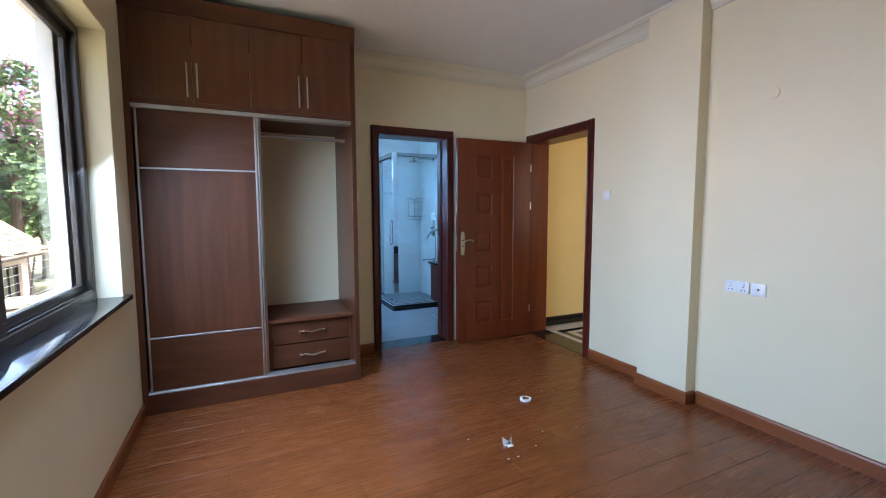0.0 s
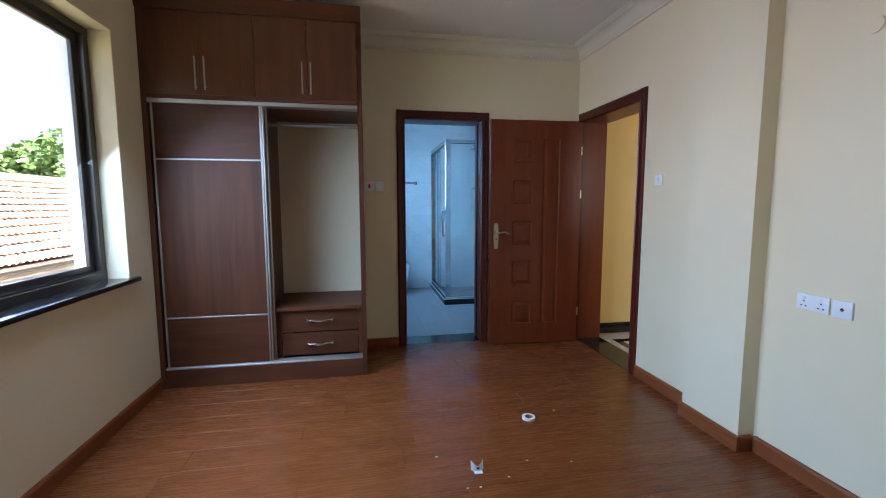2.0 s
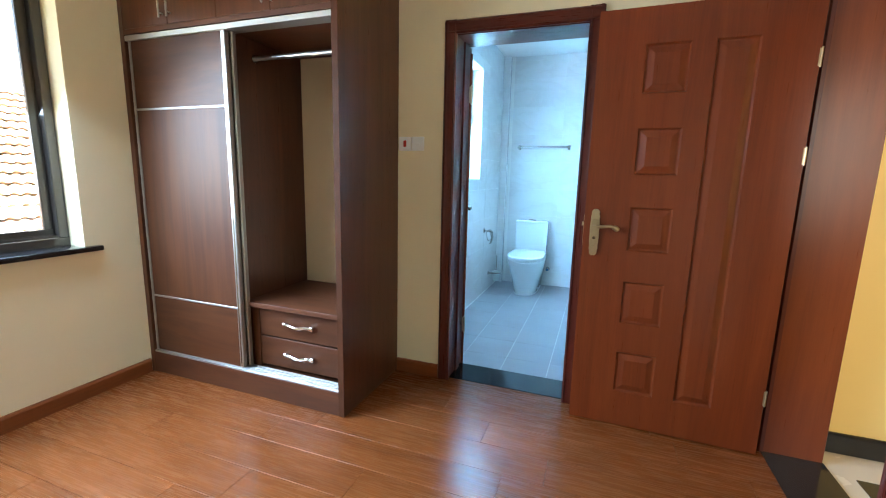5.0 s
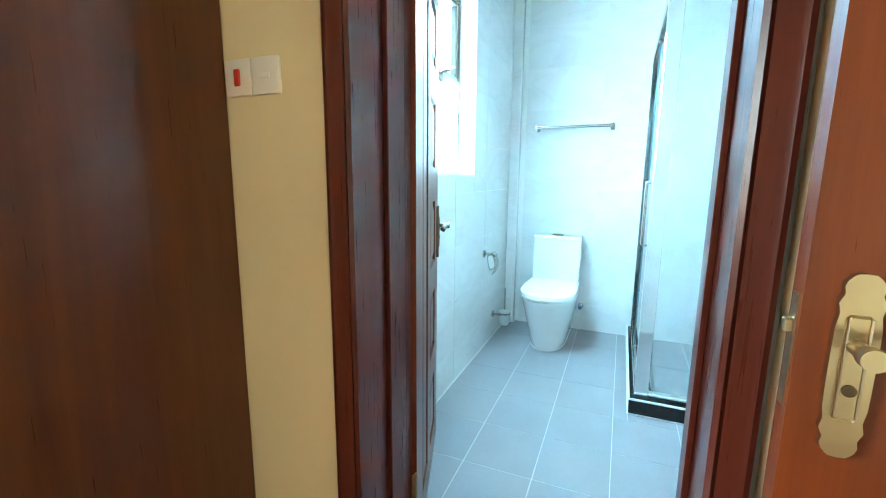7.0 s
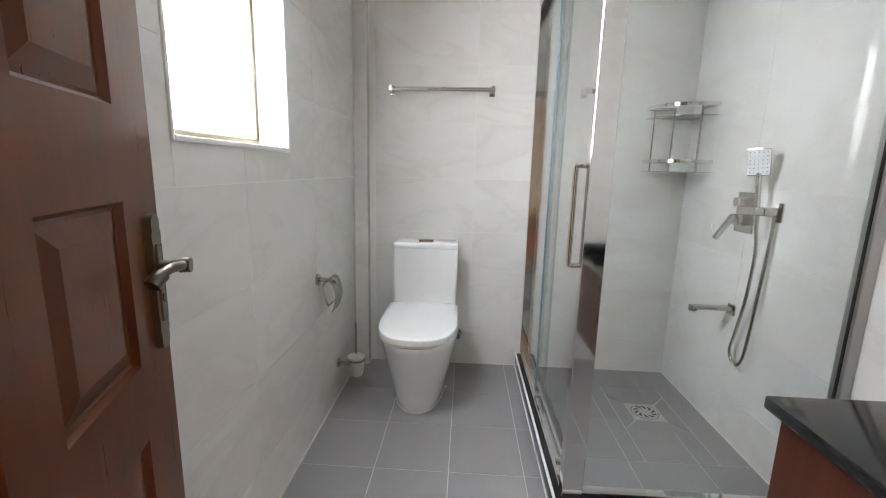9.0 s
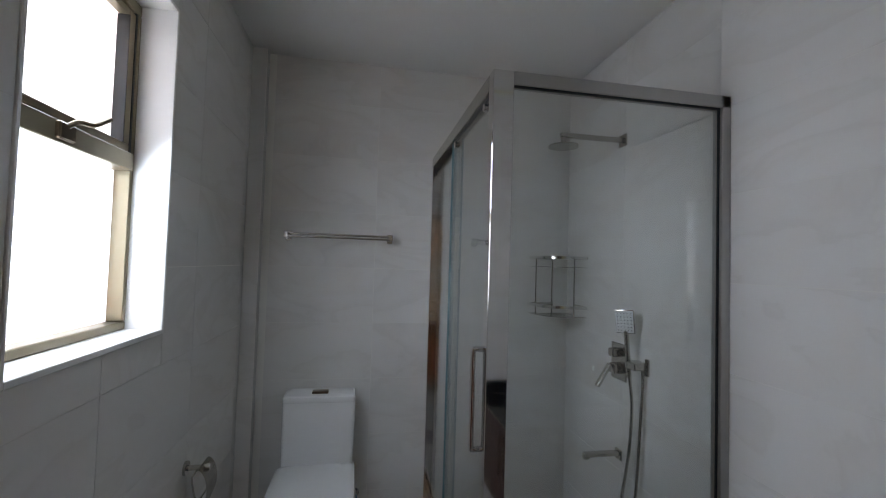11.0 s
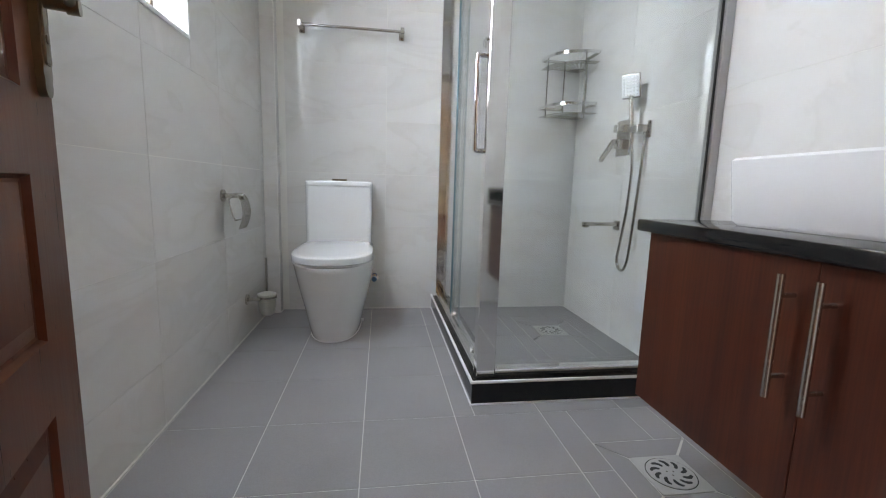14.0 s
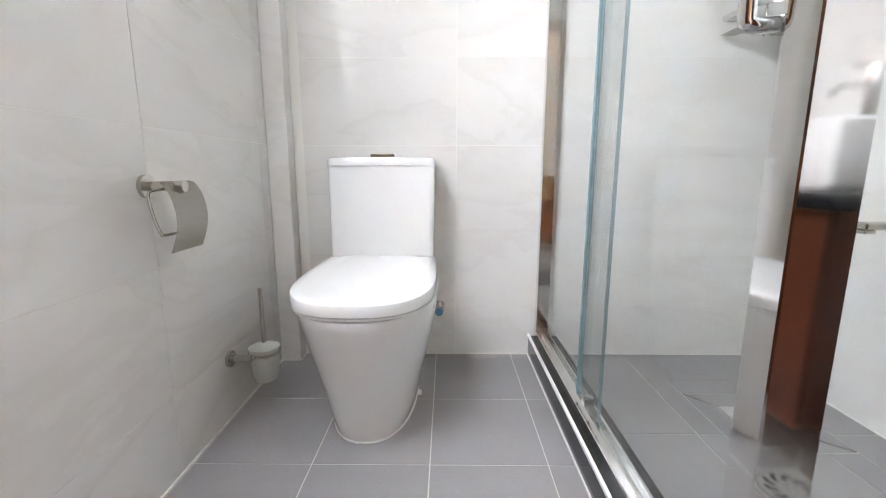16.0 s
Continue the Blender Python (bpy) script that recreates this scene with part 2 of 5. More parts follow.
M_PLASTIC, _, _ = mat("white_switch_plastic", (0.82, 0.83, 0.84), 0.3)
M_RED, _, _ = mat("red_rocker_plastic", (0.55, 0.03, 0.02), 0.35)
M_BLACK, _, _ = mat("black_rubber_and_gaps", (0.012, 0.012, 0.012), 0.5)
M_SILICONE, _, _ = mat("white_silicone", (0.80, 0.80, 0.79), 0.45)
M_CERAMIC, _nt2, _b2 = mat("white_glazed_ceramic", (0.82, 0.82, 0.81), 0.08)
_b2.inputs["Coat Weight"].default_value = 0.5
M_BLUE, _, _ = mat("blue_valve_cap", (0.03, 0.16, 0.30), 0.4)

def granite(name):
    m, nt, b = mat(name, (0.012, 0.012, 0.014), 0.1)
    v = coords(nt)
    f = noise_tex(nt, v, 420, 2, 0.7)
    col = ramp(nt, f, [(0.55, (0.008, 0.008, 0.009)), (0.66, (0.02, 0.02, 0.022)), (0.74, (0.10, 0.10, 0.11))])
    nt.links.new(col, b.inputs["Base Color"])
    rough_from(nt, b, noise_tex(nt, v, 9, 3), 0.06, 0.16)
    return m
M_GRANITE = granite("polished_black_granite")

def wall_tile():
    m, nt, b = mat("pale_marble_wall_tile", (0.76, 0.74, 0.71), 0.12, 0.0, 0.28)
    v = coords(nt, (1.0, 1.0, 2.3), 23.0, (0.45, 0.4, 0.2))
    warp = noise_tex(nt, v, 0.9, 3, 0.5)
    f = noise_tex(nt, v, 1.5, 6, 0.52, 0.9)
    cloud = ramp(nt, warp, [(0.30, (0.715, 0.69, 0.66)), (0.70, (0.775, 0.76, 0.735))])
    vein = ramp(nt, f, [(0.36, (1, 1, 1)), (0.45, (0.972, 0.967, 0.96)), (0.50, (0.94, 0.93, 0.918)), (0.525, (0.985, 0.982, 0.978)), (0.64, (1, 1, 1))])
    col = mixc(nt, cloud, vein, 1.0, 'MULTIPLY')
    nt.links.new(col, b.inputs["Base Color"])
    rough_from(nt, b, noise_tex(nt, v, 14, 3), 0.03, 0.07)
    bump(nt, b, noise_tex(nt, v, 3.5, 2), 0.012, 0.004)
    return m
M_WTILE = wall_tile()

def floor_tile():
    m, nt, b = mat("matt_grey_floor_tile", (0.2, 0.19, 0.19), 0.4)
    v = coords(nt, (1, 1, 1), 11.0)
    f = noise_tex(nt, v, 3.0, 5)
    col = ramp(nt, f, [(0.3, (0.285, 0.268, 0.268)), (0.7, (0.33, 0.31, 0.31))])
    sp = noise_tex(nt, v, 300, 2)
    col = mixc(nt, col, ramp(nt, sp, [(0.35, (0.86, 0.86, 0.86)), (0.6, (1, 1, 1))]), 0.6, 'MULTIPLY')
    nt.links.new(col, b.inputs["Base Color"])
    rough_from(nt, b, noise_tex(nt, v, 12, 4), 0.3, 0.5)
    bump(nt, b, sp, 0.1, 0.0006)
    return m
M_FTILE = floor_tile()
M_GROUT = paint("pale_grout", (0.70, 0.68, 0.63), (0.60, 0.58, 0.54), 0.8)
M_WGROUT = paint("white_wall_grout", (0.80, 0.78, 0.73), (0.74, 0.72, 0.67), 0.8)

def glass(name, tint=(0.92, 0.97, 0.96)):
    m = bpy.data.materials.new(name)
    m.use_nodes = True
    nt = m.node_tree
    nt.nodes.clear()
    out = nt.nodes.new("ShaderNodeOutputMaterial")
    tr = nt.nodes.new("ShaderNodeBsdfTransparent")
    tr.inputs["Color"].default_value = (*tint, 1)
    gl = nt.nodes.new("ShaderNodeBsdfGlossy")
    gl.inputs["Roughness"].default_value = 0.02
    lw = nt.nodes.new("ShaderNodeLayerWeight")
    lw.inputs["Blend"].default_value = 0.5
    pw = nt.nodes.new("ShaderNodeMath")
    pw.operation = 'POWER'
    pw.inputs[1].default_value = 5.0
    nt.links.new(lw.outputs["Facing"], pw.inputs[0])
    fr = nt.nodes.new("ShaderNodeMath")
    fr.operation = 'MULTIPLY_ADD'
    fr.inputs[1].default_value, fr.inputs[2].default_value = 0.9, 0.035
    nt.links.new(pw.outputs[0], fr.inputs[0])
    mx = nt.nodes.new("ShaderNodeMixShader")
    nt.links.new(fr.outputs[0], mx.inputs[0])
    nt.links.new(tr.outputs[0], mx.inputs[1])
    nt.links.new(gl.outputs[0], mx.inputs[2])
    nt.links.new(mx.outputs[0], out.inputs["Surface"])
    return m
M_GLASS = glass("clear_window_glass", (0.97, 0.98, 0.98))
M_SGLASS = glass("greenish_shower_glass", (0.945, 0.965, 0.96))
M_EDGE, _, _ = mat("green_glass_edge", (0.10, 0.22, 0.24), 0.1)
M_FROST = bpy.data.materials.new("frosted_glass")
M_FROST.use_nodes = True
_fn = M_FROST.node_tree
_fn.nodes.clear()
_fo, _ft = _fn.nodes.new("ShaderNodeOutputMaterial"), _fn.nodes.new("ShaderNodeBsdfTranslucent")
_ft.inputs["Color"].default_value = (0.9, 0.92, 0.93, 1)
_fg, _fm = _fn.nodes.new("ShaderNodeBsdfGlossy"), _fn.nodes.new("ShaderNodeMixShader")
_fg.inputs["Roughness"].default_value, _fm.inputs[0].default_value = 0.35, 0.05
_fn.links.new(_ft.outputs[0], _fm.inputs[1])
_fn.links.new(_fg.outputs[0], _fm.inputs[2])
_fn.links.new(_fm.outputs[0], _fo.inputs["Surface"])
M_CUP, _, _bc = mat("frosted_cup_glass", (0.80, 0.86, 0.80), 0.35)
_bc.inputs["Transmission Weight"].default_value = 0.45

# ---- plan ----
BX1 = 3.61                     # east wall of the bedroom
BY0 = -5.35                    # south wall
CEIL = 2.87
TX0, TX1, TY0, TY1, TCEIL = 1.555, 3.53, 0.25, 2.812, 2.743   # bathroom
WY0, WY1, WZ0, WZ1 = -3.07, -0.965, 0.89, 2.43             # bedroom window opening
DX0, DX1, DZ = 1.845, 2.655, 2.18                          # bathroom door opening in the wall
EY0, EY1 = -1.03, -0.085                                  # entrance door opening
VY0, VY1, VZ0, VZ1 = 1.147, 1.803, 1.306, 2.394               # bathroom window opening
WT = 0.24
KX0, KY0 = 2.588, 1.512        # outer edges of the shower kerb
FD0, SD0 = (3.087, 1.080), (3.226, 2.322)   # drains: by the vanity, in the shower

def wall_x(name, x0, x1, y0, y1, z0, z1, holes, m, label):
    bm = bmesh.new()
    for a, b, c, d in cut_rects(y0, y1, z0, z1, holes):
        box(x0, x1, a, b, c, d, bm=bm)
    return setting(name, bm, m, label, "wall")

def wall_y(name, y0, y1, x0, x1, z0, z1, holes, m, label):
    bm = bmesh.new()
    for a, b, c, d in cut_rects(x0, x1, z0, z1, holes):
        box(a, b, y0, y1, c, d, bm=bm)
    return setting(name, bm, m, label, "wall")

wall_x("wall_west", -WT, 0, BY0, 0.24, -0.1, CEIL, [(WY0, WY1, WZ0 - 0.03, WZ1)], M_WALL, "cream painted bedroom wall with a wide window")
wall_y("wall_north", 0, 0.236, 0, BX1 + 0.24, -0.1, CEIL, [(DX0, DX1, -0.02, DZ)], M_WALL, "cream painted wall with the bathroom doorway")
wall_x("wall_east", BX1, BX1 + 0.24, BY0, -0.002, -0.1, CEIL, [(EY0, EY1, -0.02, DZ)], M_WALL, "cream painted wall with the entrance doorway")
wall_y("wall_south", BY0 - 0.2, BY0, -WT, BX1 + 0.24, -0.1, CEIL, [], M_WALL, "plain cream painted wall")
setting("wall_column", box(3.51, BX1 + 0.01, -2.115, -1.695, 0, CEIL), M_WALL, "shallow cream painted column on the wall", "column")
setting("ceiling", box(-WT, BX1 + 0.24, BY0 - 0.2, 0.0, CEIL, CEIL + 0.12), M_CEIL, "smooth white painted ceiling", "ceiling")
setting("subfloor", box(-WT, BX1 + 0.24, BY0 - 0.2, 0.03, -0.2, -0.014), M_GROUT, "screed below the laminate", "floor")

# cornice: moulded white plaster along the ceiling
def cornice_profile(h=0.125, w=0.125):
    pts = [(0, -h), (0.012, -h), (0.016, -h + 0.016), (0.022, -h + 0.02)]
    for i in range(7):
        a = i / 6 * math.pi / 2
        pts.append((0.026 + 0.07 * (1 - math.cos(a)), -h + 0.024 + 0.07 * math.sin(a)))
    pts += [(0.10, -0.026), (0.108, -0.018), (w - 0.006, -0.014), (w, 0), (0, 0)]
    return pts
def cornice(name, axis, a, b, at, sgn):
    pts = [(at + sgn * u, CEIL + v) for u, v in cornice_profile()]
    setting(name, extrude_profile(pts, axis, a, b), M_CORNICE, "cream-white moulded plaster cornice", "cornice", soft=True)
cornice("cornice_north", 'x', 1.505, BX1, -0.001, -1)
cornice("cornice_east", 'y', BY0, -0.001, BX1 - 0.001, -1)
cornice("cornice_west", 'y', BY0, -0.67, 0.001, 1)
cornice("cornice_south", 'x', 0, BX1, BY0 + 0.001, 1)
# small blocks in the north cornice
_c = thing("cornice_blocks", "row of small plaster blocks under the cornice", "moulding", kind="structure")
for i in range(54):
    x = 1.54 + i * 0.038
    part("block", box(x, x + 0.02, -0.026, -0.002, CEIL - 0.121, CEIL - 0.098, 0.002), M_CORNICE, _c, soft=False)

# skirting
def skirt(name, axis, a, b, at, sgn, m):
    pts = [(at, 0), (at + sgn * 0.016, 0), (at + sgn * 0.016, 0.075), (at + sgn * 0.010, 0.088), (at, 0.09)]
    setting(name, extrude_profile(pts, axis, a, b), m, "orange-brown wooden skirting board", "baseboard")
skirt("baseboard_north", 'x', 1.507, 1.808, -0.001, -1, M_SKIRT_X)
skirt("baseboard_east_1", 'y', -1.695, -1.067, BX1 - 0.001, -1, M_SKIRT)
skirt("baseboard_east_2", 'y', -2.13, -1.68, 3.509, -1, M_SKIRT)
skirt("baseboard_column_south", 'x', 3.51, BX1 - 0.02, -2.116, -1, M_SKIRT_X)
skirt("baseboard_column_north", 'x', 3.51, BX1 - 0.02, -1.694, 1, M_SKIRT_X)
skirt("baseboard_east_3", 'y', BY0, -2.135, BX1 - 0.001, -1, M_SKIRT)
skirt("baseboard_west", 'y', BY0, -0.67, 0.001, 1, M_SKIRT)
skirt("baseboard_south", 'x', 0.02, BX1 - 0.02, BY0 + 0.001, 1, M_SKIRT_X)

# ---- bathroom shell ----
wall_x("bathroom_wall_west", TX0 - 0.20, TX0 + 0.0066, 0.149, TY1 + 0.2, -0.1, TCEIL, [(VY0, VY1, VZ0, VZ1)], M_WGROUT, "tiled bathroom wall with a frosted window")
wall_x("bathroom_wall_east", TX1 - 0.0066, TX1 + 0.2, 0.149, TY1 + 0.2, -0.1, TCEIL, [], M_WGROUT, "tiled bathroom wall behind vanity and shower")
wall_y("bathroom_wall_north", TY1 - 0.0066, TY1 + 0.2, TX0, TX1, -0.1, TCEIL, [], M_WGROUT, "tiled bathroom wall behind the toilet")
wall_y("bathroom_wall_south", 0.238, TY0 + 0.0066, TX0 - 0.1, TX1 + 0.1, -0.1, 2.76, [(DX0, DX1, -0.02, DZ)], M_WGROUT, "tiled bathroom wall beside the doorway")
setting("bathroom_ceiling", box(TX0 - 0.2, TX1 + 0.2, 0.140, TY1 + 0.2, TCEIL, TCEIL + 0.12), M_CEIL, "white painted bathroom ceiling", "ceiling")
_sf = bmesh.new()
for a, b, c, d in cut_rects(TX0 - 0.2, TX1 + 0.2, 0.142, TY1 + 0.2, [(c[0] - 0.158, c[0] + 0.158, c[1] - 0.158, c[1] + 0.158) for c in (FD0, SD0)]):
    box(a, b, c, d, -0.06, -0.0015, bm=_sf)
box(TX0 - 0.2, TX1 + 0.2, 0.142, TY1 + 0.2, -0.2, -0.061, bm=_sf)
for c in (FD0, SD0):
    box(c[0] - 0.158, c[0] + 0.158, c[1] - 0.158, c[1] + 0.158, -0.05, -0.0075, bm=_sf)
setting("bathroom_subfloor", _sf, M_GROUT, "pale grout bed of the bathroom floor", "floor")
setting("threshold_bathroom", box(DX0 + 0.03, DX1 - 0.03, 0.022, 0.262, -0.06, 0.004, 0.002), M_GRANITE, "polished black granite threshold", "threshold")
setting("threshold_entrance", box(BX1 - 0.01, BX1 + 0.25, EY0 + 0.03, EY1 - 0.03, -0.02, 0.004, 0.002), M_GRANITE, "polished black granite threshold", "threshold")

# ---- corridor beyond the entrance door ----
CX0, CX1, CY0, CY1 = BX1 + 0.24, 5.35, -3.0, 0.02
wall_y("corridor_wall_north", CY1, CY1 + 0.2, CX0, CX1, -0.1, 2.85, [], M_CORR, "yellow painted corridor wall")
wall_x("corridor_wall_east", CX1, CX1 + 0.2, CY0, CY1 + 0.2, -0.1, 2.85, [], M_CORR, "yellow painted corridor wall")
wall_y("corridor_wall_south", CY0 - 0.2, CY0, CX0, CX1 + 0.2, -0.1, 2.85, [], M_CORR, "yellow painted corridor wall")
setting("corridor_ceiling", box(CX0, CX1 + 0.2, CY0 - 0.2, CY1 + 0.2, 2.85, 2.95), M_CEIL, "white corridor ceiling", "ceiling")
setting("corridor_baseboard", box(CX0, CX1, CY1 - 0.015, CY1 - 0.001, 0, 0.11, 0.003), M_GRANITE, "black granite skirting", "baseboard")
M_CTILE = paint("cream_corridor_tile", (0.62, 0.56, 0.46), (0.56, 0.50, 0.41), 0.25)
setting("corridor_floor", box(CX0, CX1 + 0.2, CY0 - 0.2, CY1, -0.2, -0.004), M_CTILE, "cream polished corridor floor", "floor")
_cf = thing("corridor_border", "black inlaid border strips in the corridor floor", "floor inlay", kind="structure")
for x0, x1, y0, y1 in ((3.95, 5.3, -0.27, -0.20), (3.95, 4.02, -2.8, -0.27), (4.10, 5.3, -0.39, -0.35), (4.10, 4.14, -2.8, -0.39)):
    part("strip", box(x0, x1, y0, y1, -0.006, 0.0), M_GRANITE, _cf, soft=False)

# ---- bedroom window ----
setting("window_sill_1", box(-0.135, 0.035, WY0 - 0.09, WY1 + 0.075, WZ0 - 0.03, WZ0, 0.007, seg=2), M_GRANITE, "polished black granite window sill", "window sill", soft=True)
setting("window_sill_outside", box(-0.30, -0.19, WY0, WY1, WZ0 - 0.04, WZ0 - 0.005), M_WHITE, "white outer window ledge", "window sill")
_rev = thing("window_reveal", "white outer reveal round the window", "window surround", kind="structure")
for r in ((-0.31, -0.19, WY1, WY1 + 0.02, WZ0 - 0.05, WZ1 + 0.02), (-0.31, -0.19, WY0 - 0.02, WY0, WZ0 - 0.05, WZ1 + 0.02), (-0.31, -0.19, WY0, WY1, WZ1, WZ1 + 0.02)):
    part("reveal_panel", box(*r), M_WHITE, _rev, soft=False)
_rin = thing("window_inner_reveal", "pale painted inner reveal round the window", "window surround", kind="structure")
for r in ((-0.125, -0.001, WY1 - 0.006, WY1 - 0.0005, WZ0, WZ1), (-0.125, -0.001, WY0, WY1 - 0.006, WZ1 - 0.006, WZ1 - 0.0005)):
    part("reveal_panel", box(*r), M_WALL, _rin, soft=False)
win = thing("window_1", "dark bronze aluminium sliding window with clear glass", "window", kind="structure")
FX0, FX1 = -0.195, -0.125
for nm, r in (("window_frame", (FX0, FX1, WY0, WY1, WZ0 - 0.03, WZ0 + 0.05)), ("window_frame", (FX0, FX1, WY0, WY1, WZ1 - 0.055, WZ1 - 0.007)),
              ("window_frame", (FX0, FX1, WY1 - 0.055, WY1 - 0.007, WZ0 + 0.05, WZ1 - 0.055)), ("window_frame", (FX0, FX1, WY0, WY0 + 0.05, WZ0 + 0.05, WZ1 - 0.055))):
    part(nm, box(*r, bevel=0.004), M_FRAME, win)
part("track", box(FX0 + 0.03, FX0 + 0.036, WY0 + 0.05, WY1 - 0.055, WZ0 + 0.05, WZ0 + 0.066), M_FRAME, win, soft=False)
part("track", box(FX1 - 0.012, FX1 - 0.006, WY0 + 0.05, WY1 - 0.055, WZ0 + 0.05, WZ0 + 0.062), M_FRAME, win, soft=False)
def sash(y0, y1, x, m=M_FRAME):
    z0, z1, w = WZ0 + 0.052, WZ1 - 0.057, 0.046
    s = part("sash", box(x, x + 0.025, y0, y1, z0, z0 + w, 0.003), m, win)
    for r in ((y0, y1, z1 - w, z1), (y0, y0 + w, z0 + w, z1 - w), (y1 - w, y1, z0 + w, z1 - w)):
        part("sash_bar", box(x, x + 0.025, *r, bevel=0.003), m, s)
    g = part("pane", box(x + 0.010, x + 0.015, y0 + w, y1 - w, z0 + w, z1 - w), M_GLASS, s, soft=False)
    g.visible_shadow = False
    return s
sash(-2.03, WY1 - 0.056, -0.188)
sash(WY0 + 0.051, -1.985, -0.158)
part("latch", box(-0.134, -0.122, -2.022, -2.002, 1.62, 1.72, 0.004), M_BLACK, win)

# ---- bathroom window ----
bw = thing("window_2", "frosted bathroom window with an open top casement", "window", kind="structure")
GX = TX0 - 0.146
_br = thing("bathroom_window_reveal", "white tiled reveal round the bathroom window", "window surround", kind="structure")
for r in ((GX + 0.03, TX0 + 0.012, VY1 - 0.012, VY1, VZ0 - 0.012, VZ1), (GX + 0.03, TX0 + 0.012, VY0, VY0 + 0.012, VZ0 - 0.012, VZ1),
          (GX + 0.03, TX0 + 0.012, VY0 + 0.012, VY1 - 0.012, VZ0 - 0.012, VZ0 + 0.004), (GX + 0.03, TX0 + 0.012, VY0 + 0.012, VY1 - 0.012, VZ1 - 0.012, VZ1)):
    part("reveal_tile", box(*r, bevel=0.002), M_WHITE, _br, soft=False)
for r in ((VY0 + 0.012, VY1 - 0.012, VZ0 + 0.004, VZ0 + 0.03), (VY0 + 0.012, VY1 - 0.012, VZ1 - 0.05, VZ1 - 0.012), (VY1 - 0.030, VY1 - 0.012, VZ0 + 0.03, VZ1 - 0.05), (VY0 + 0.012, VY0 + 0.030, VZ0 + 0.03, VZ1 - 0.05)):
    part("window_frame", box(GX - 0.02, GX + 0.048, *r, bevel=0.003), M_FRAME2, bw)
MZ = 1.853
part("transom", box(GX - 0.02, GX + 0.056, VY0 + 0.03, VY1 - 0.03, MZ - 0.028, MZ + 0.028, 0.003), M_FRAME2, bw)
sash2 = part("casement", box(GX + 0.012, GX + 0.044, VY0 + 0.040, VY1 - 0.040, MZ + 0.030, MZ + 0.056, 0.003), M_FRAME2, bw, "bronze aluminium top casement")
for q in ((VY1 - 0.076, VY1 - 0.040, MZ + 0.056, VZ1 - 0.056), (VY0 + 0.040, VY0 + 0.076, MZ + 0.056, VZ1 - 0.056), (VY0 + 0.076, VY1 - 0.076, VZ1 - 0.076, VZ1 - 0.056)):
    part("casement_bar", box(GX + 0.012, GX + 0.044, *q, bevel=0.003), M_FRAME2, sash2)
for q in ((VY1 - 0.040, VY1 - 0.031, MZ + 0.028, VZ1 - 0.050), (VY1 - 0.080, VY1 - 0.076, MZ + 0.056, VZ1 - 0.076)):
    part("gasket", box(GX + 0.010, GX + 0.0455, *q), M_BLACK, sash2, "black rubber gasket", soft=False)
part("pane", box(GX - 0.006, GX, VY0 + 0.03, VY1 - 0.03, VZ0 + 0.02, VZ1 - 0.03), M_FROST, bw, "frosted glass pane", soft=False)
_h = part("casement_stay", tube(curve_points([(GX + 0.055, 1.44, MZ + 0.01), (GX + 0.085, 1.445, MZ + 0.03), (GX + 0.10, 1.48, MZ + 0.035), (GX + 0.105, 1.54, MZ + 0.07)], 6), 0.007, 8), M_DARKBRZ, bw, "dark metal window catch")
part("catch_base", box(GX + 0.05, GX + 0.068, 1.41, 1.47, MZ - 0.02, MZ + 0.024, 0.004), M_DARKBRZ, _h)

# ---- bathroom door, entrance door ----
def casing_piece(axis, a, b, u0, u1, at, sgn):
    """A moulded flat trim from u0 to u1 across, standing proud of the wall."""
    w = u1 - u0
    pr = [(0, 0), (0, 0.016), (0.12, 0.022), (0.22, 0.017), (0.34, 0.019), (0.62, 0.019), (0.76, 0.024), (0.88, 0.022), (1, 0.012), (1, 0)]
    pts = [(u0 + w * k, at + sgn * d) for k, d in pr]
    return extrude_profile(pts, axis, a, b)

dr = thing("door_1", "dark mahogany casing and lining of the bathroom doorway", "door frame", kind="structure")
CZ = 2.155
# linings
part("lining", box(DX0, 1.88, -0.004, 0.246, 0, DZ, 0.002), M_CASING, dr)
part("lining", box(2.62, DX1, -0.004, 0.246, 0, DZ, 0.002), M_CASING, dr)
part("lining", box(1.88, 2.62, -0.004, 0.246, 2.145, DZ, 0.002), M_CASING_H, dr)
part("stop", box(1.88, 1.893, 0.13, 0.19, 0.004, 2.145, 0.002), M_CASING, dr)
part("stop", box(2.607, 2.62, 0.13, 0.19, 0.004, 2.145, 0.002), M_CASING, dr)
part("casing", casing_piece('z', 0, 2.225, 1.885, 1.81, 0, -1), M_CASING, dr)
part("casing", casing_piece('z', 0, 2.225, 2.615, 2.69, 0, -1), M_CASING, dr)
_bm = extrude_profile([(-d, 2.15 + 0.075 * k) for k, d in [(0, 0), (0, 0.0165), (0.12, 0.0225), (0.22, 0.0175), (0.34, 0.0195), (0.62, 0.0195), (0.76, 0.0245), (0.88, 0.0225), (1, 0.0125), (1, 0)]], 'x', 1.812, 2.688)
part("casing", _bm, M_CASING_H, dr)
part("lining_edge", box(1.868, 1.8795, 0.2462, 0.30, 0, 2.15), M_CASING, dr)
part("strike_plate", box(2.6165, 2.6195, 0.195, 0.225, 0.98, 1.14), M_BRONZE, dr, soft=False)

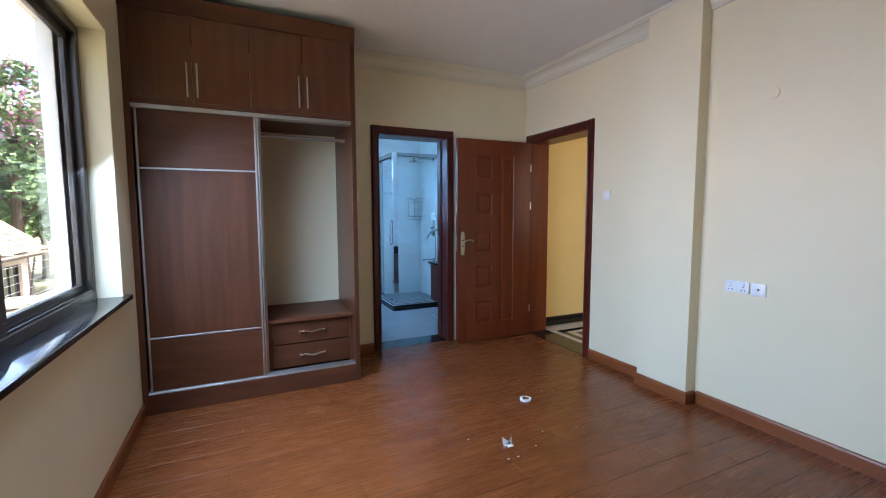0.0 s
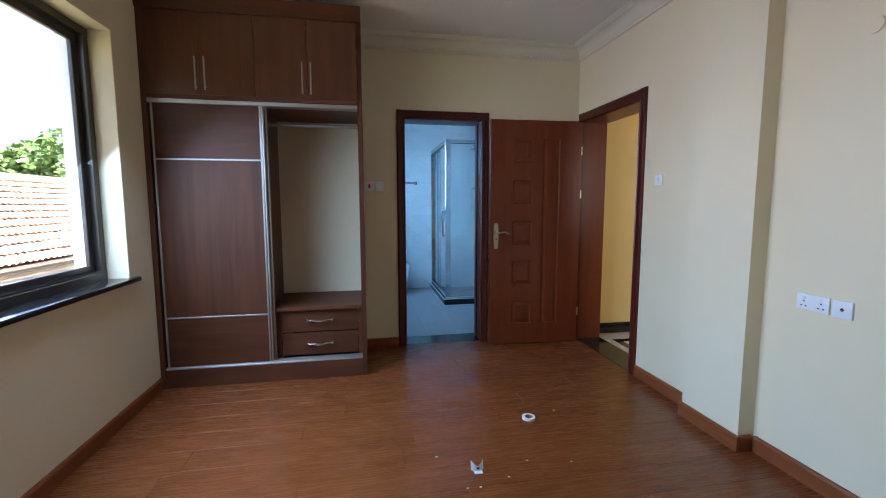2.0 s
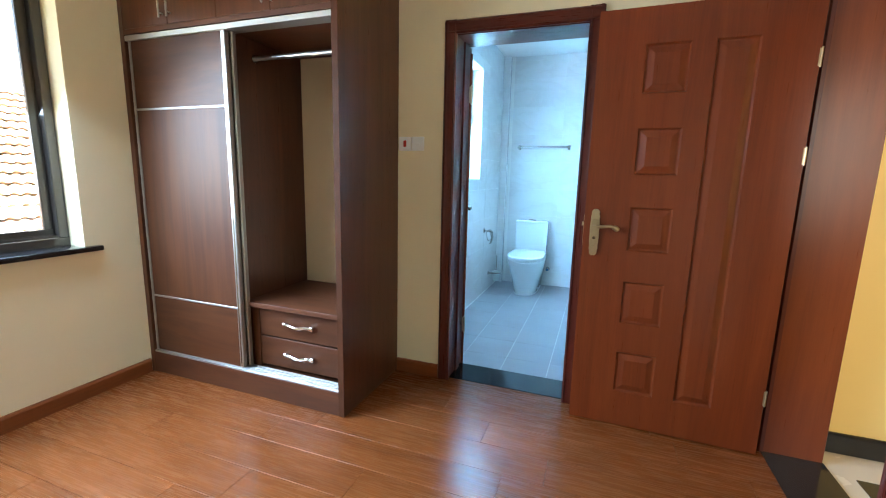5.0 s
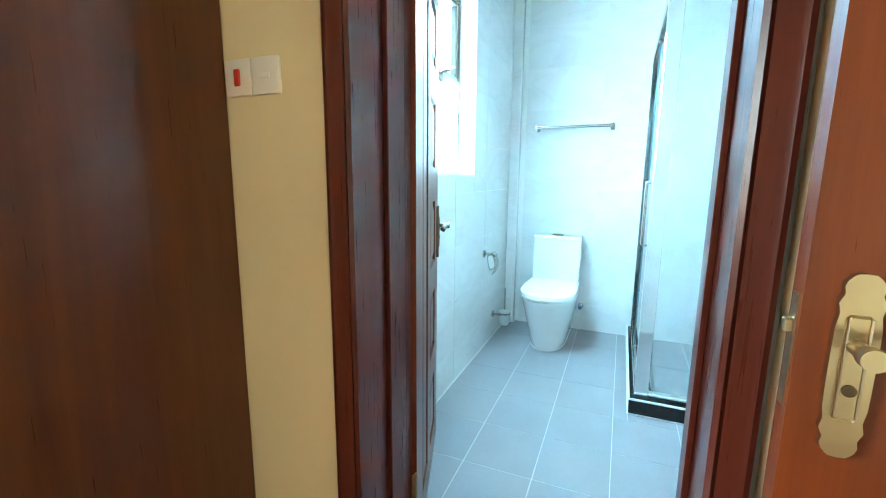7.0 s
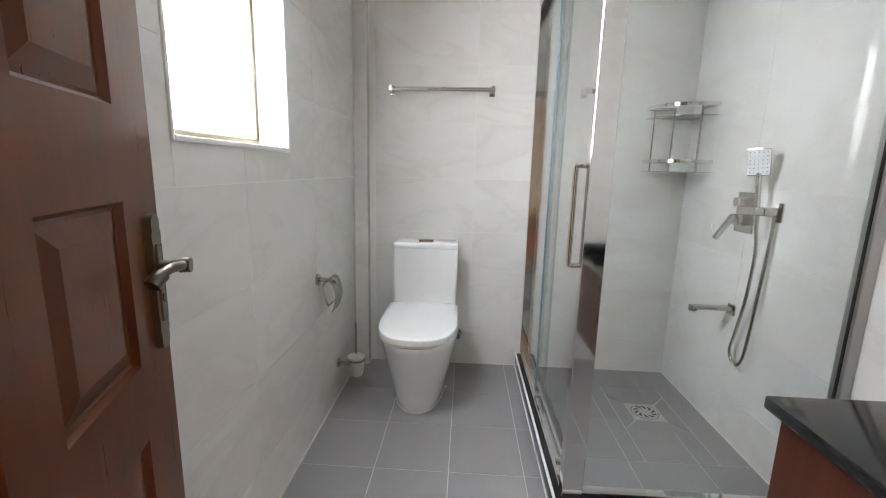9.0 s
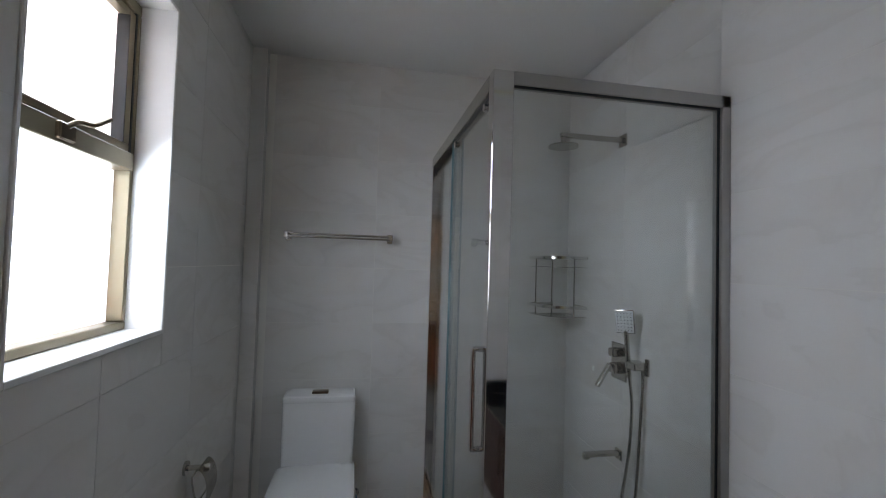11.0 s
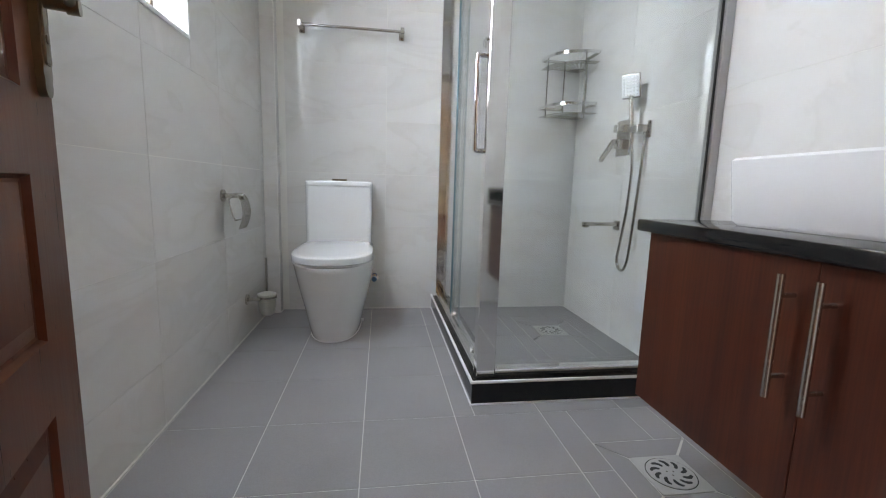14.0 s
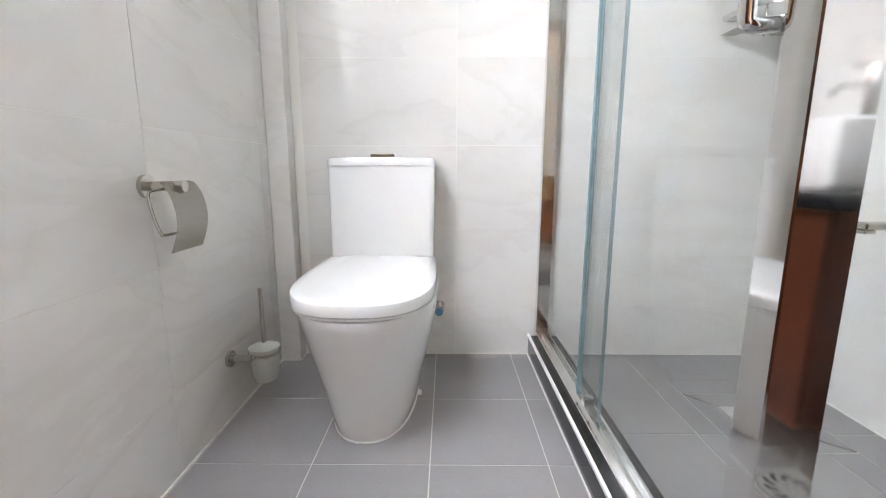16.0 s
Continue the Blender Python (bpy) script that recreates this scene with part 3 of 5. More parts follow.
ed = thing("door_2", "dark mahogany casing and lining of the entrance doorway", "door frame", kind="structure")
ex0, ex1 = BX1 - 0.004, BX1 + 0.245
part("lining", box(ex0, ex1, -0.12, EY1, 0, DZ, 0.002), M_MAHOG, ed)
part("lining", box(ex0, ex1, EY0, -0.995, 0, DZ, 0.002), M_MAHOG, ed)
part("lining", box(ex0, ex1, -0.995, -0.12, 2.145, DZ, 0.002), M_MAHOG, ed)
def casing_x(y0, y1, z0, z1):
    w = y1 - y0
    pr = [(0, 0), (0, 0.016), (0.12, 0.022), (0.22, 0.017), (0.34, 0.019), (0.62, 0.019), (0.76, 0.024), (0.88, 0.022), (1, 0.012), (1, 0)]
    return extrude_profile([(BX1 - d, y0 + w * k) for k, d in pr], 'z', z0, z1)
part("casing", casing_x(-0.99, -1.065, 0, 2.235), M_CASING, ed)
part("casing", casing_x(-0.125, -0.05, 0, 2.235), M_CASING, ed)
part("casing", extrude_profile([(BX1 - d - 0.0005, 2.15 + 0.085 * k) for k, d in [(0, 0), (0, 0.016), (0.12, 0.022), (0.22, 0.017), (0.34, 0.019), (0.62, 0.019), (0.76, 0.024), (0.88, 0.022), (1, 0.012), (1, 0)]], 'y', -1.063, -0.052), M_CASING, ed)

def raised_panel(x0, x1, z0, z1, y, sgn, bm):
    """A sunk frame with a bevelled raised field, facing sgn*y."""
    rings = []
    for inset, depth in ((0.0, 0.0), (0.007, -0.010), (0.013, -0.011), (0.020, -0.009), (0.042, -0.002), (0.046, -0.002)):
        rings.append([(x0 + inset, y + sgn * depth, z0 + inset), (x1 - inset, y + sgn * depth, z0 + inset), (x1 - inset, y + sgn * depth, z1 - inset), (x0 + inset, y + sgn * depth, z1 - inset)])
    R = [[bm.verts.new(p) for p in r] for r in rings]
    for a, b in zip(R, R[1:]):
        for j in range(4):
            f = (a[j], a[(j + 1) % 4], b[(j + 1) % 4], b[j])
            bm.faces.new(f if sgn < 0 else f[::-1])
    bm.faces.new(R[-1] if sgn < 0 else R[-1][::-1])

def door_leaf(w, h, t, panels):
    """A leaf in x 0..w from the hinge, z 0..h, thickness t in y, with sunk and raised panels on both faces."""
    bm = bmesh.new()
    for y, sgn in ((0.0, -1), (t, 1)):
        for a, b, c, d in cut_rects(0, w, 0, h, panels):
            vs = [bm.verts.new(p) for p in ((a, y, c), (b, y, c), (b, y, d), (a, y, d))]
            bm.faces.new(vs if sgn < 0 else vs[::-1])
        for a, b, c, d in panels:
            raised_panel(a, b, c, d, y, sgn, bm)
    for a, b in (((0, 0), (w, 0)), ((w, 0), (w, h)), ((w, h), (0, h)), ((0, h), (0, 0))):
        vs = [bm.verts.new(p) for p in ((a[0], 0, a[1]), (a[0], t, a[1]), (b[0], t, b[1]), (b[0], 0, b[1]))]
        bm.faces.new(vs)
    return bm

def lever_set(parent, x, y, sgn, z, toward, m):
    """An ornate long backplate with a curved lever. sgn: the way it faces along y; toward: the way the lever points along x."""
    pts = []
    hh, ww = 0.122, 0.023
    for i in range(40):
        a = 2 * math.pi * i / 40
        u, v = math.cos(a), math.sin(a)
        px = ww * (abs(u) ** 0.45) * (1 if u >= 0 else -1)
        pz = hh * (abs(v) ** 0.7) * (1 if v >= 0 else -1)
        px *= 1 + 0.10 * math.cos(9 * math.pi * pz / hh) * (abs(pz) / hh > 0.55)
        pts.append((x + px, z + pz))
    plate = part("backplate", extrude_profile(pts, 'y', y, y + sgn * 0.012), m, parent, "ornate metal lock plate")
    part("raised_field", box(x - 0.013, x + 0.013, min(y + sgn * 0.011, y + sgn * 0.0145), max(y + sgn * 0.011, y + sgn * 0.0145), z - 0.07, z + 0.07, 0.004), m, plate)
    zl = z + 0.03
    part("neck", rod((x, y, zl), (x, y + sgn * 0.048, zl), 0.010), m, plate)
    lv = curve_points([(x - toward * 0.008, y + sgn * 0.047, zl), (x + toward * 0.035, y + sgn * 0.054, zl + 0.006), (x + toward * 0.075, y + sgn * 0.050, zl + 0.010), (x + toward * 0.100, y + sgn * 0.042, zl + 0.002), (x + toward * 0.112, y + sgn * 0.036, zl - 0.008)], 6)
    part("lever_tip", tube(lv[-9:], 0.0125, 12), m, plate)
    part("lever", tube(lv, 0.0082, 12), m, plate, "curved lever handle")
    part("lever_hub", rod((x, y + sgn * 0.044, zl), (x, y + sgn * 0.062, zl), 0.0135, 18), m, plate)
    part("keyhole", rod((x, y + sgn * 0.012, z - 0.028), (x, y + sgn * 0.0165, z - 0.028), 0.008), M_DARKBRZ, plate)
    return plate

# entrance leaf: five small panels down the lock side, one tall panel beside them
_EW, _EH = 0.895, 2.135
_pan = [(0.484, 0.677, 0.195 + 0.387 * i, 0.42 + 0.387 * i) for i in range(5)]
_pan += [(0.215, 0.385, 0.195, 1.968)]
leaf = thing("entrance_door", "open varnished mahogany panelled door with brass lever", "door", at=(3.565, -0.135, 0.008))
leaf.rotation_euler = (0, 0, radians(180 - 1.6))
part("leaf", door_leaf(_EW, _EH, 0.042, _pan), M_MAHOG, leaf, soft=False)
lever_set(leaf, _EW - 0.055, 0.042, 1, 1.055, -1, M_BRONZE)
lever_set(leaf, _EW - 0.055, 0.0, -1, 1.055, -1, M_BRONZE)
part("latch_plate", box(_EW, _EW + 0.002, 0.010, 0.032, 0.98, 1.14), M_BRONZE, leaf, soft=False)
part("latch_bolt", box(_EW + 0.001, _EW + 0.012, 0.014, 0.028, 1.085, 1.105, 0.002), M_BRONZE, leaf)
for z in (0.30, 1.45, 1.86):
    hg = part("hinge", rod((-0.003, 0.043, z - 0.04), (-0.003, 0.043, z + 0.04), 0.004), M_BRONZE, leaf, "brass butt hinge")
    part("hinge_plate", box(0.0, 0.006, 0.0425, 0.0440, z - 0.036, z + 0.036), M_BRONZE, hg, soft=False)

_BWd, _BH = 0.80, 2.125
_bp = [(0.45, 0.665, z, z + h) for z, h in ((0.13, 0.27), (0.53, 0.27), (0.93, 0.27), (1.34, 0.27), (1.745, 0.23))]
_bp += [(0.17, 0.355, 0.13, 1.975)]
bleaf = thing("bathroom_door", "open red mahogany panelled bathroom door", "door", at=(1.894, 0.285, -0.008))
bleaf.rotation_euler = (0, 0, math.atan2(0.757, -0.261))
part("leaf", door_leaf(_BWd, _BH, 0.040, _bp), M_MAHOG, bleaf, soft=False)
lever_set(bleaf, _BWd - 0.05, 0.0, -1, 1.05, -1, M_PEWTER)
lever_set(bleaf, _BWd - 0.05, 0.040, 1, 1.05, -1, M_PEWTER)
part("latch_plate", box(_BWd, _BWd + 0.002, 0.009, 0.031, 0.95, 1.11), M_BRONZE, bleaf, soft=False)
for z in (0.30, 1.87):
    hg = part("hinge", rod((-0.007, 0.002, z - 0.055), (-0.007, 0.002, z + 0.055), 0.0075, 12), M_BRONZE, bleaf, "brass butt hinge")
    part("hinge_plate", box(-0.0022, 0.0, 0.006, 0.034, z - 0.05, z + 0.05), M_BRONZE, hg, soft=False)
    part("hinge_pin", rod((-0.007, 0.002, z - 0.062), (-0.007, 0.002, z + 0.062), 0.0045, 10), M_BRONZE, hg)

# ---- wardrobe ----
wd = thing("wardrobe", "dark walnut fitted wardrobe with one open bay", "wardrobe")
WF = -0.66
part("plinth", box(0.001, 1.47, WF + 0.002, WF + 0.04, 0.0, 0.14, 0.002), M_WALNUT_H, wd)
part("base_board", box(0.001, 1.47, WF + 0.04, -0.002, 0.10, 0.135), M_WALNUT_H, wd)
part("side_panel", box(1.47, 1.505, WF, -0.002, 0.0, 2.76, 0.002), M_WALNUT, wd)
part("side_panel", box(0.001, 0.036, WF, -0.002, 0.0, 2.76, 0.002), M_WALNUT, wd)
part("edge_band", box(1.4705, 1.5045, WF - 0.0015, WF - 0.0002, 0.002, 2.698), M_WEDGE, wd, "matt walnut edge band", soft=False)
part("divider", box(0.745, 0.77, WF + 0.11, -0.002, 0.135, 2.085), M_WALNUT, wd)
part("top_shelf", box(0.036, 1.47, WF + 0.02, -0.002, 2.085, 2.115), M_WALNUT_H, wd)
part("top_board", box(0.001, 1.505, WF, -0.002, 2.73, 2.76), M_WALNUT_H, wd)
part("crown", extrude_profile([(WF + 0.02, 2.70), (WF - 0.004, 2.70), (WF - 0.010, 2.72), (WF - 0.022, 2.765), (WF - 0.026, 2.805), (WF + 0.02, 2.81)], 'x', 0.0, 1.507), M_WALNUT_H, wd)
part("crown_return", box(1.485, 1.507, WF + 0.02, -0.002, 2.70, 2.81), M_WALNUT_H, wd)
part("fascia", box(0.036, 1.47, WF, WF + 0.018, 2.108, 2.135), M_WALNUT_H, wd)
for i in range(4):
    x0 = 0.038 + i * 0.358
    d = part("cupboard_door", box(x0 + 0.0015, x0 + 0.3565, WF, WF + 0.018, 2.137, 2.698, 0.0015), M_WALNUT, wd)
    hx = x0 + (0.328 if i % 2 == 0 else 0.030)
    hb = part("bar_handle", rod((hx, WF - 0.026, 2.165), (hx, WF - 0.026, 2.39), 0.0055, 10), M_ALU, d, "slim brushed bar handle")
    for z in (2.19, 2.365):
        part("handle_post", rod((hx, WF + 0.001, z), (hx, WF - 0.026, z), 0.004, 8), M_ALU, hb)
# tracks
part("bottom_track", box(0.036, 1.47, WF + 0.004, WF + 0.085, 0.135, 0.150, 0.002), M_ALU, wd, "aluminium sliding track")
for y in (WF + 0.02, WF + 0.045, WF + 0.07):
    part("track_rib", box(0.036, 1.47, y, y + 0.004, 0.150, 0.159), M_ALU, wd, soft=False)
part("top_track", box(0.036, 1.47, WF + 0.001, WF + 0.085, 2.075, 2.104, 0.002), M_ALU, wd, "aluminium sliding track")
def sliding_door(x0, x1, y, front):
    z0, z1 = 0.158, 2.076
    sd = part("sliding_door", box(x0 + 0.01, x1 - 0.012, y + 0.006, y + 0.018, 0.533, 1.683), M_WALNUT_D, wd, "sliding door panel with walnut grain")
    part("lower_panel", box(x0 + 0.01, x1 - 0.012, y + 0.006, y + 0.018, z0, 0.524), M_WALNUT_DH, sd)
    part("upper_panel", box(x0 + 0.01, x1 - 0.012, y + 0.006, y + 0.018, 1.692, z1), M_WALNUT_DH, sd)
    for z in (0.5285, 1.6875):
        part("trim_strip", box(x0 + 0.012, x1 - 0.014, y + 0.001, y + 0.019, z - 0.006, z + 0.006, 0.002), M_ALU, sd, "bright aluminium trim strip")
    part("stile", box(x0, x0 + 0.013, y - 0.003, y + 0.024, z0, z1, 0.002), M_ALU, sd, "aluminium edge profile")
    rr = part("stile", box(x1 - 0.030, x1, y - 0.003, y + 0.024, z0, z1, 0.003), M_ALU, sd, "aluminium edge profile with grip")
    part("grip_groove", box(x1 - 0.019, x1 - 0.011, y - 0.0045, y - 0.0025, z0 + 0.01, z1 - 0.01), M_STEEL, rr, soft=False)
    return sd
sliding_door(0.050, 0.795, WF + 0.012, True)
sliding_door(0.062, 0.812, WF + 0.046, False)
# open bay
dw = part("drawer_case", box(0.79, 0.842, -0.56, -0.01, 0.135, 0.535, 0.001), M_WALNUT, wd)
part("case_side", box(1.44, 1.469, -0.56, -0.01, 0.135, 0.535, 0.001), M_WALNUT, dw)
part("shelf", box(0.771, 1.469, -0.60, -0.004, 0.535, 0.562, 0.0015), M_WALNUT_H, wd)
for i, z in enumerate((0.162, 0.352)):
    d = part("drawer_front", box(0.845, 1.437, -0.555, -0.535, z, z + 0.180, 0.0015), M_WALNUT_DH, wd)
    zc = z + 0.092
    hd = part("drawer_handle", tube(curve_points([(1.04, -0.575, zc), (1.075, -0.588, zc + 0.006), (1.14, -0.592, zc - 0.005), (1.205, -0.588, zc + 0.006), (1.24, -0.575, zc)], 6), 0.0085, 10), M_CHROME, d, "wavy polished pull handle")
    for x in (1.05, 1.23):
        part("handle_foot", box(x - 0.015, x + 0.015, -0.586, -0.5545, zc - 0.012, zc + 0.012, 0.005), M_CHROME, hd)
part("back_rail", box(0.771, 1.469, -0.018, -0.003, 0.135, 0.25), M_WALNUT_H, wd)
part("hanging_rail", rod((0.772, -0.42, 1.985), (1.469, -0.42, 1.985), 0.0135, 14), M_ALU, wd, "aluminium hanging rail")
for x in (0.772, 1.463):
    part("rail_bracket", rod((x, -0.42, 1.985), (x + 0.006, -0.42, 1.985), 0.024, 14), M_CHROME, wd)

# ---- switches and sockets ----
def plate_y(x0, x1, z0, z1, y, parent):
    return part("plate", box(x0, x1, y - 0.010, y, z0, z1, 0.003, seg=2), M_PLASTIC, parent)
sw = thing("heater_switch", "white double switch with a red rocker", "switch", group="bathroom switches")
pl = plate_y(1.513, 1.597, 1.487, 1.573, -0.0005, sw)
part("rocker", box(1.545, 1.565, -0.016, -0.009, 1.510, 1.550, 0.003), M_RED, sw, "red rocker")
sw2 = thing("light_switch", "white single light switch", "switch", group="bathroom switches")
plate_y(1.600, 1.684, 1.487, 1.573, -0.0005, sw2)
part("rocker", box(1.626, 1.658, -0.014, -0.009, 1.523, 1.535, 0.002), M_PLASTIC, sw2)
def plate_x(name, label, x, y0, y1, z0, z1, cat):
    t = thing(name, label, cat)
    part("plate", box(x - 0.010, x, y0, y1, z0, z1, 0.003, seg=2), M_PLASTIC, t)
    return t
sw3 = plate_x("light_switch", "white single light switch by the entrance door", BX1 - 0.0005, -1.275, -1.199, 1.497, 1.573, "switch")
part("rocker", box(BX1 - 0.015, BX1 - 0.009, -1.245, -1.229, 1.522, 1.548, 0.002), M_PLASTIC, sw3)
so = plate_x("double_socket", "white double wall socket with switches", BX1 - 0.0005, -2.45, -2.30, 0.853, 0.930, "socket")
for y in (-2.335, -2.415):
    part("rocker", box(BX1 - 0.015, BX1 - 0.009, y - 0.008, y + 0.008, 0.905, 0.922, 0.002), M_PLASTIC, so)
    # pin holes are small black blocks on the plate, their inner dark as colour
    for dy, dz in ((0, 0.012), (-0.011, -0.010), (0.011, -0.010)):
        part("socket_hole", box(BX1 - 0.0112, BX1 - 0.010, y + dy - 0.004, y + dy + 0.004, 0.882 + dz - 0.003, 0.882 + dz + 0.003), M_BLACK, so, soft=False)
s1 = plate_x("aerial_socket", "white single aerial socket", BX1 - 0.0005, -2.547, -2.462, 0.850, 0.930, "socket")
part("socket_hole", rod((BX1 - 0.0115, -2.505, 0.89), (BX1 - 0.009, -2.505, 0.89), 0.008), M_STEEL, s1)
pg = thing("cable_cap", "small round white cable cap on the wall", "wall cap")
part("cap", rod((BX1 - 0.008, -2.52, 2.10), (BX1 - 0.0005, -2.52, 2.10), 0.035, 24), M_WALL, pg)

# ---- litter on the floor ----
M_TAPE, _, _ = mat("white_tape", (0.75, 0.74, 0.70), 0.5)
M_BROWN, _, _ = mat("brown_card", (0.23, 0.13, 0.07), 0.7)
rg = thing("tape_roll", "small white roll of tape lying on the floor", "tape roll", at=(2.514, -1.563, 0.0))
def annulus(r0, r1, z0, z1, n=28):
    return loft([[(r * math.cos(2 * math.pi * i / n), r * math.sin(2 * math.pi * i / n), z) for i in range(n)] for r, z in ((r0, z0), (r1, z0), (r1, z1), (r0, z1), (r0, z0))], cap=False)
part("tape", annulus(0.025, 0.042, 0.0005, 0.014), M_TAPE, rg)
part("core", annulus(0.0225, 0.0248, 0.0005, 0.0145), M_BROWN, rg, "brown card core")
cp = thing("torn_packaging", "torn curled scrap of white packaging on the floor", "packaging", at=(2.055, -2.035, 0.0))
_b = bmesh.new()
_rows = []
for i in range(9):
    u = -1 + 2 * i / 8
    _rows.append([_b.verts.new((u * 0.033, 0.02 * u * u + v * 0.012, 0.002 + (0.028 + 0.012 * abs(u) ** 1.5 - 0.006 * math.cos(3 * u)) * v)) for v in (0, 0.5, 1.0)])
for a, b in zip(_rows, _rows[1:]):
    for j in range(2):
        _b.faces.new((a[j], b[j], b[j + 1], a[j + 1]))
bmesh.ops.solidify(_b, geom=_b.faces[:], thickness=0.0015)
part("scrap", _b, M_TAPE, cp)
part("flap", box(-0.022, 0.022, -0.018, 0.012, 0.0005, 0.004, 0.001), M_TAPE, cp, soft=False)
part("label_spot", box(-0.006, 0.007, 0.003, 0.0055, 0.012, 0.022), M_BLACK, cp, soft=False)
_rs = random.Random(4)
for i in range(7):
    cr = thing("paint_chip", "tiny pale chip of plaster on the floor", "debris", group="plaster chips on the floor", at=(2.05 + _rs.uniform(-0.25, 0.75), -1.75 + _rs.uniform(-0.5, 0.45), 0.0))
    part("chip", box(-0.006, 0.007, -0.004, 0.004, 0.0002, 0.003, 0.001), M_TAPE, cr, soft=False)


# ---- toilet ----
def d_shape(cx, yb, yf, hw, n=24, power=2.0, back=None):
    """A D outline: straight at the back yb, rounded at the front yf (smaller y)."""
    pts = []
    ym = yf + (yb - yf) * 0.52
    for i in range(n + 1):
        a = math.pi * i / n
        c, s = math.cos(a), math.sin(a)
        ex = 2 / power
        pts.append((cx + hw * (abs(c) ** ex) * (1 if c >= 0 else -1), ym - (ym - yf) * (abs(s) ** ex)))
    bw = hw if back is None else back
    pts += [(cx - bw, yb - 0.03), (cx - bw + 0.03, yb), (cx + bw - 0.03, yb), (cx + bw, yb - 0.03)]
    return pts

TC = 2.003
toilet = thing("toilet", "white one-piece ceramic toilet with closed lid", "toilet", at=(0.004, 0.012, 0))
rings = []
for z, yf, hw, bk in ((0.0, 2.184, 0.129, 0.132), (0.012, 2.176, 0.135, 0.137), (0.06, 2.164, 0.146, 0.144), (0.15, 2.142, 0.164, 0.156), (0.24, 2.110, 0.185, 0.170), (0.32, 2.080, 0.199, 0.182), (0.375, 2.061, 0.208, 0.192), (0.398, 2.055, 0.2105, 0.195), (0.404, 2.057, 0.209, 0.194), (0.406, 2.068, 0.200, 0.186)):
    rings.append([(x, y, z) for x, y in d_shape(TC, 2.775, yf, hw, 28, 2.35, bk)])
part("pan", loft(rings), M_CERAMIC, toilet)
rings = []
for z, sh in ((0.4085, 0.004), (0.410, 0.001), (0.4145, 0.001), (0.416, 0.003)):
    rings.append([(x, y, z) for x, y in d_shape(TC, 2.60, 2.056 + sh, 0.206 - sh, 28, 2.55, 0.20 - sh)])
part("seat", loft(rings), M_CERAMIC, toilet)
rings = []
for z, sh in ((0.4175, 0.004), (0.4195, 0.001), (0.440, 0.0), (0.4485, 0.003), (0.452, 0.010), (0.454, 0.03), (0.4545, 0.07)):
    rings.append([(x, y, z + 0.010 * (y - 2.05) / 0.55) for x, y in d_shape(TC, 2.615 - sh * 0.2, 2.052 + sh, 0.2065 - sh, 28, 2.6, 0.202 - sh)])
part("lid", loft(rings), M_CERAMIC, toilet)
# tank: leans back a little, broader at the top
rings = []
def rrect(x0, x1, y0, y1, r, n=6):
    out = []
    for cx, cy, a0 in ((x1 - r, y1 - r, 0), (x0 + r, y1 - r, 90), (x0 + r, y0 + r, 180), (x1 - r, y0 + r, 270)):
        for i in range(n + 1):
            a = radians(a0 + 90 * i / n)
            out.append((cx + r * math.cos(a), cy + r * math.sin(a)))
    return out
for z, e, yf in ((0.40, 0.006, 2.60), (0.47, 0.004, 2.606), (0.60, 0.0, 2.612), (0.780, -0.001, 2.622), (0.7845, 0.0, 2.623)):
    rings.append([(x, y, z) for x, y in rrect(1.812 + e, 2.194 - e, yf, 2.785, 0.022)])
part("tank", loft(rings), M_CERAMIC, toilet)
rings = []
for z, e in ((0.7850, 0.0), (0.787, -0.0015), (0.806, -0.0015), (0.814, 0.003), (0.817, 0.012)):
    rings.append([(x, y, z) for x, y in rrect(1.812 + e, 2.194 - e, 2.617 + e, 2.786 - e * 0.3, 0.022)])
part("tank_lid", loft(rings), M_CERAMIC, toilet)
bt = part("flush_button", box(1.958, 2.046, 2.672, 2.722, 0.815, 0.829, 0.005, seg=2), M_DARKBRZ, toilet, "chrome double flush button")
part("button_split", box(2.001, 2.003, 2.674, 2.720, 0.8285, 0.8292), M_BLACK, bt, soft=False)
part("joint_seal", loft([[(x, y, z) for x, y in d_shape(TC, 2.775, 2.176, 0.136, 28, 2.35, 0.138)] for z in (0.0005, 0.004)]), M_SILICONE, toilet, "white silicone round the foot")
part("bolt_cap", rod((2.145, 2.36, 0.06), (2.158, 2.36, 0.06), 0.009), M_CERAMIC, toilet)

vl = thing("stop_valve", "chrome angle valve with a blue cap on the wall", "valve", at=(-0.033, 0.012, -0.024))
part("rosette", rod((2.245, 2.791, 0.235), (2.245, 2.784, 0.235), 0.026, 20), M_CHROME, vl)
part("body", rod((2.245, 2.785, 0.235), (2.245, 2.735, 0.235), 0.013), M_CHROME, vl)
part("cap", rod((2.245, 2.737, 0.235), (2.245, 2.712, 0.235), 0.016), M_BLUE, vl, "blue valve cap")

# pipe boxing in the corner
setting("pipe_boxing", box(TX0 + 0.0085, 1.643, 2.734, TY1 - 0.0085, 0, TCEIL - 0.001, 0.003), M_WTILE, "tiled pipe boxing in the corner", "boxing")

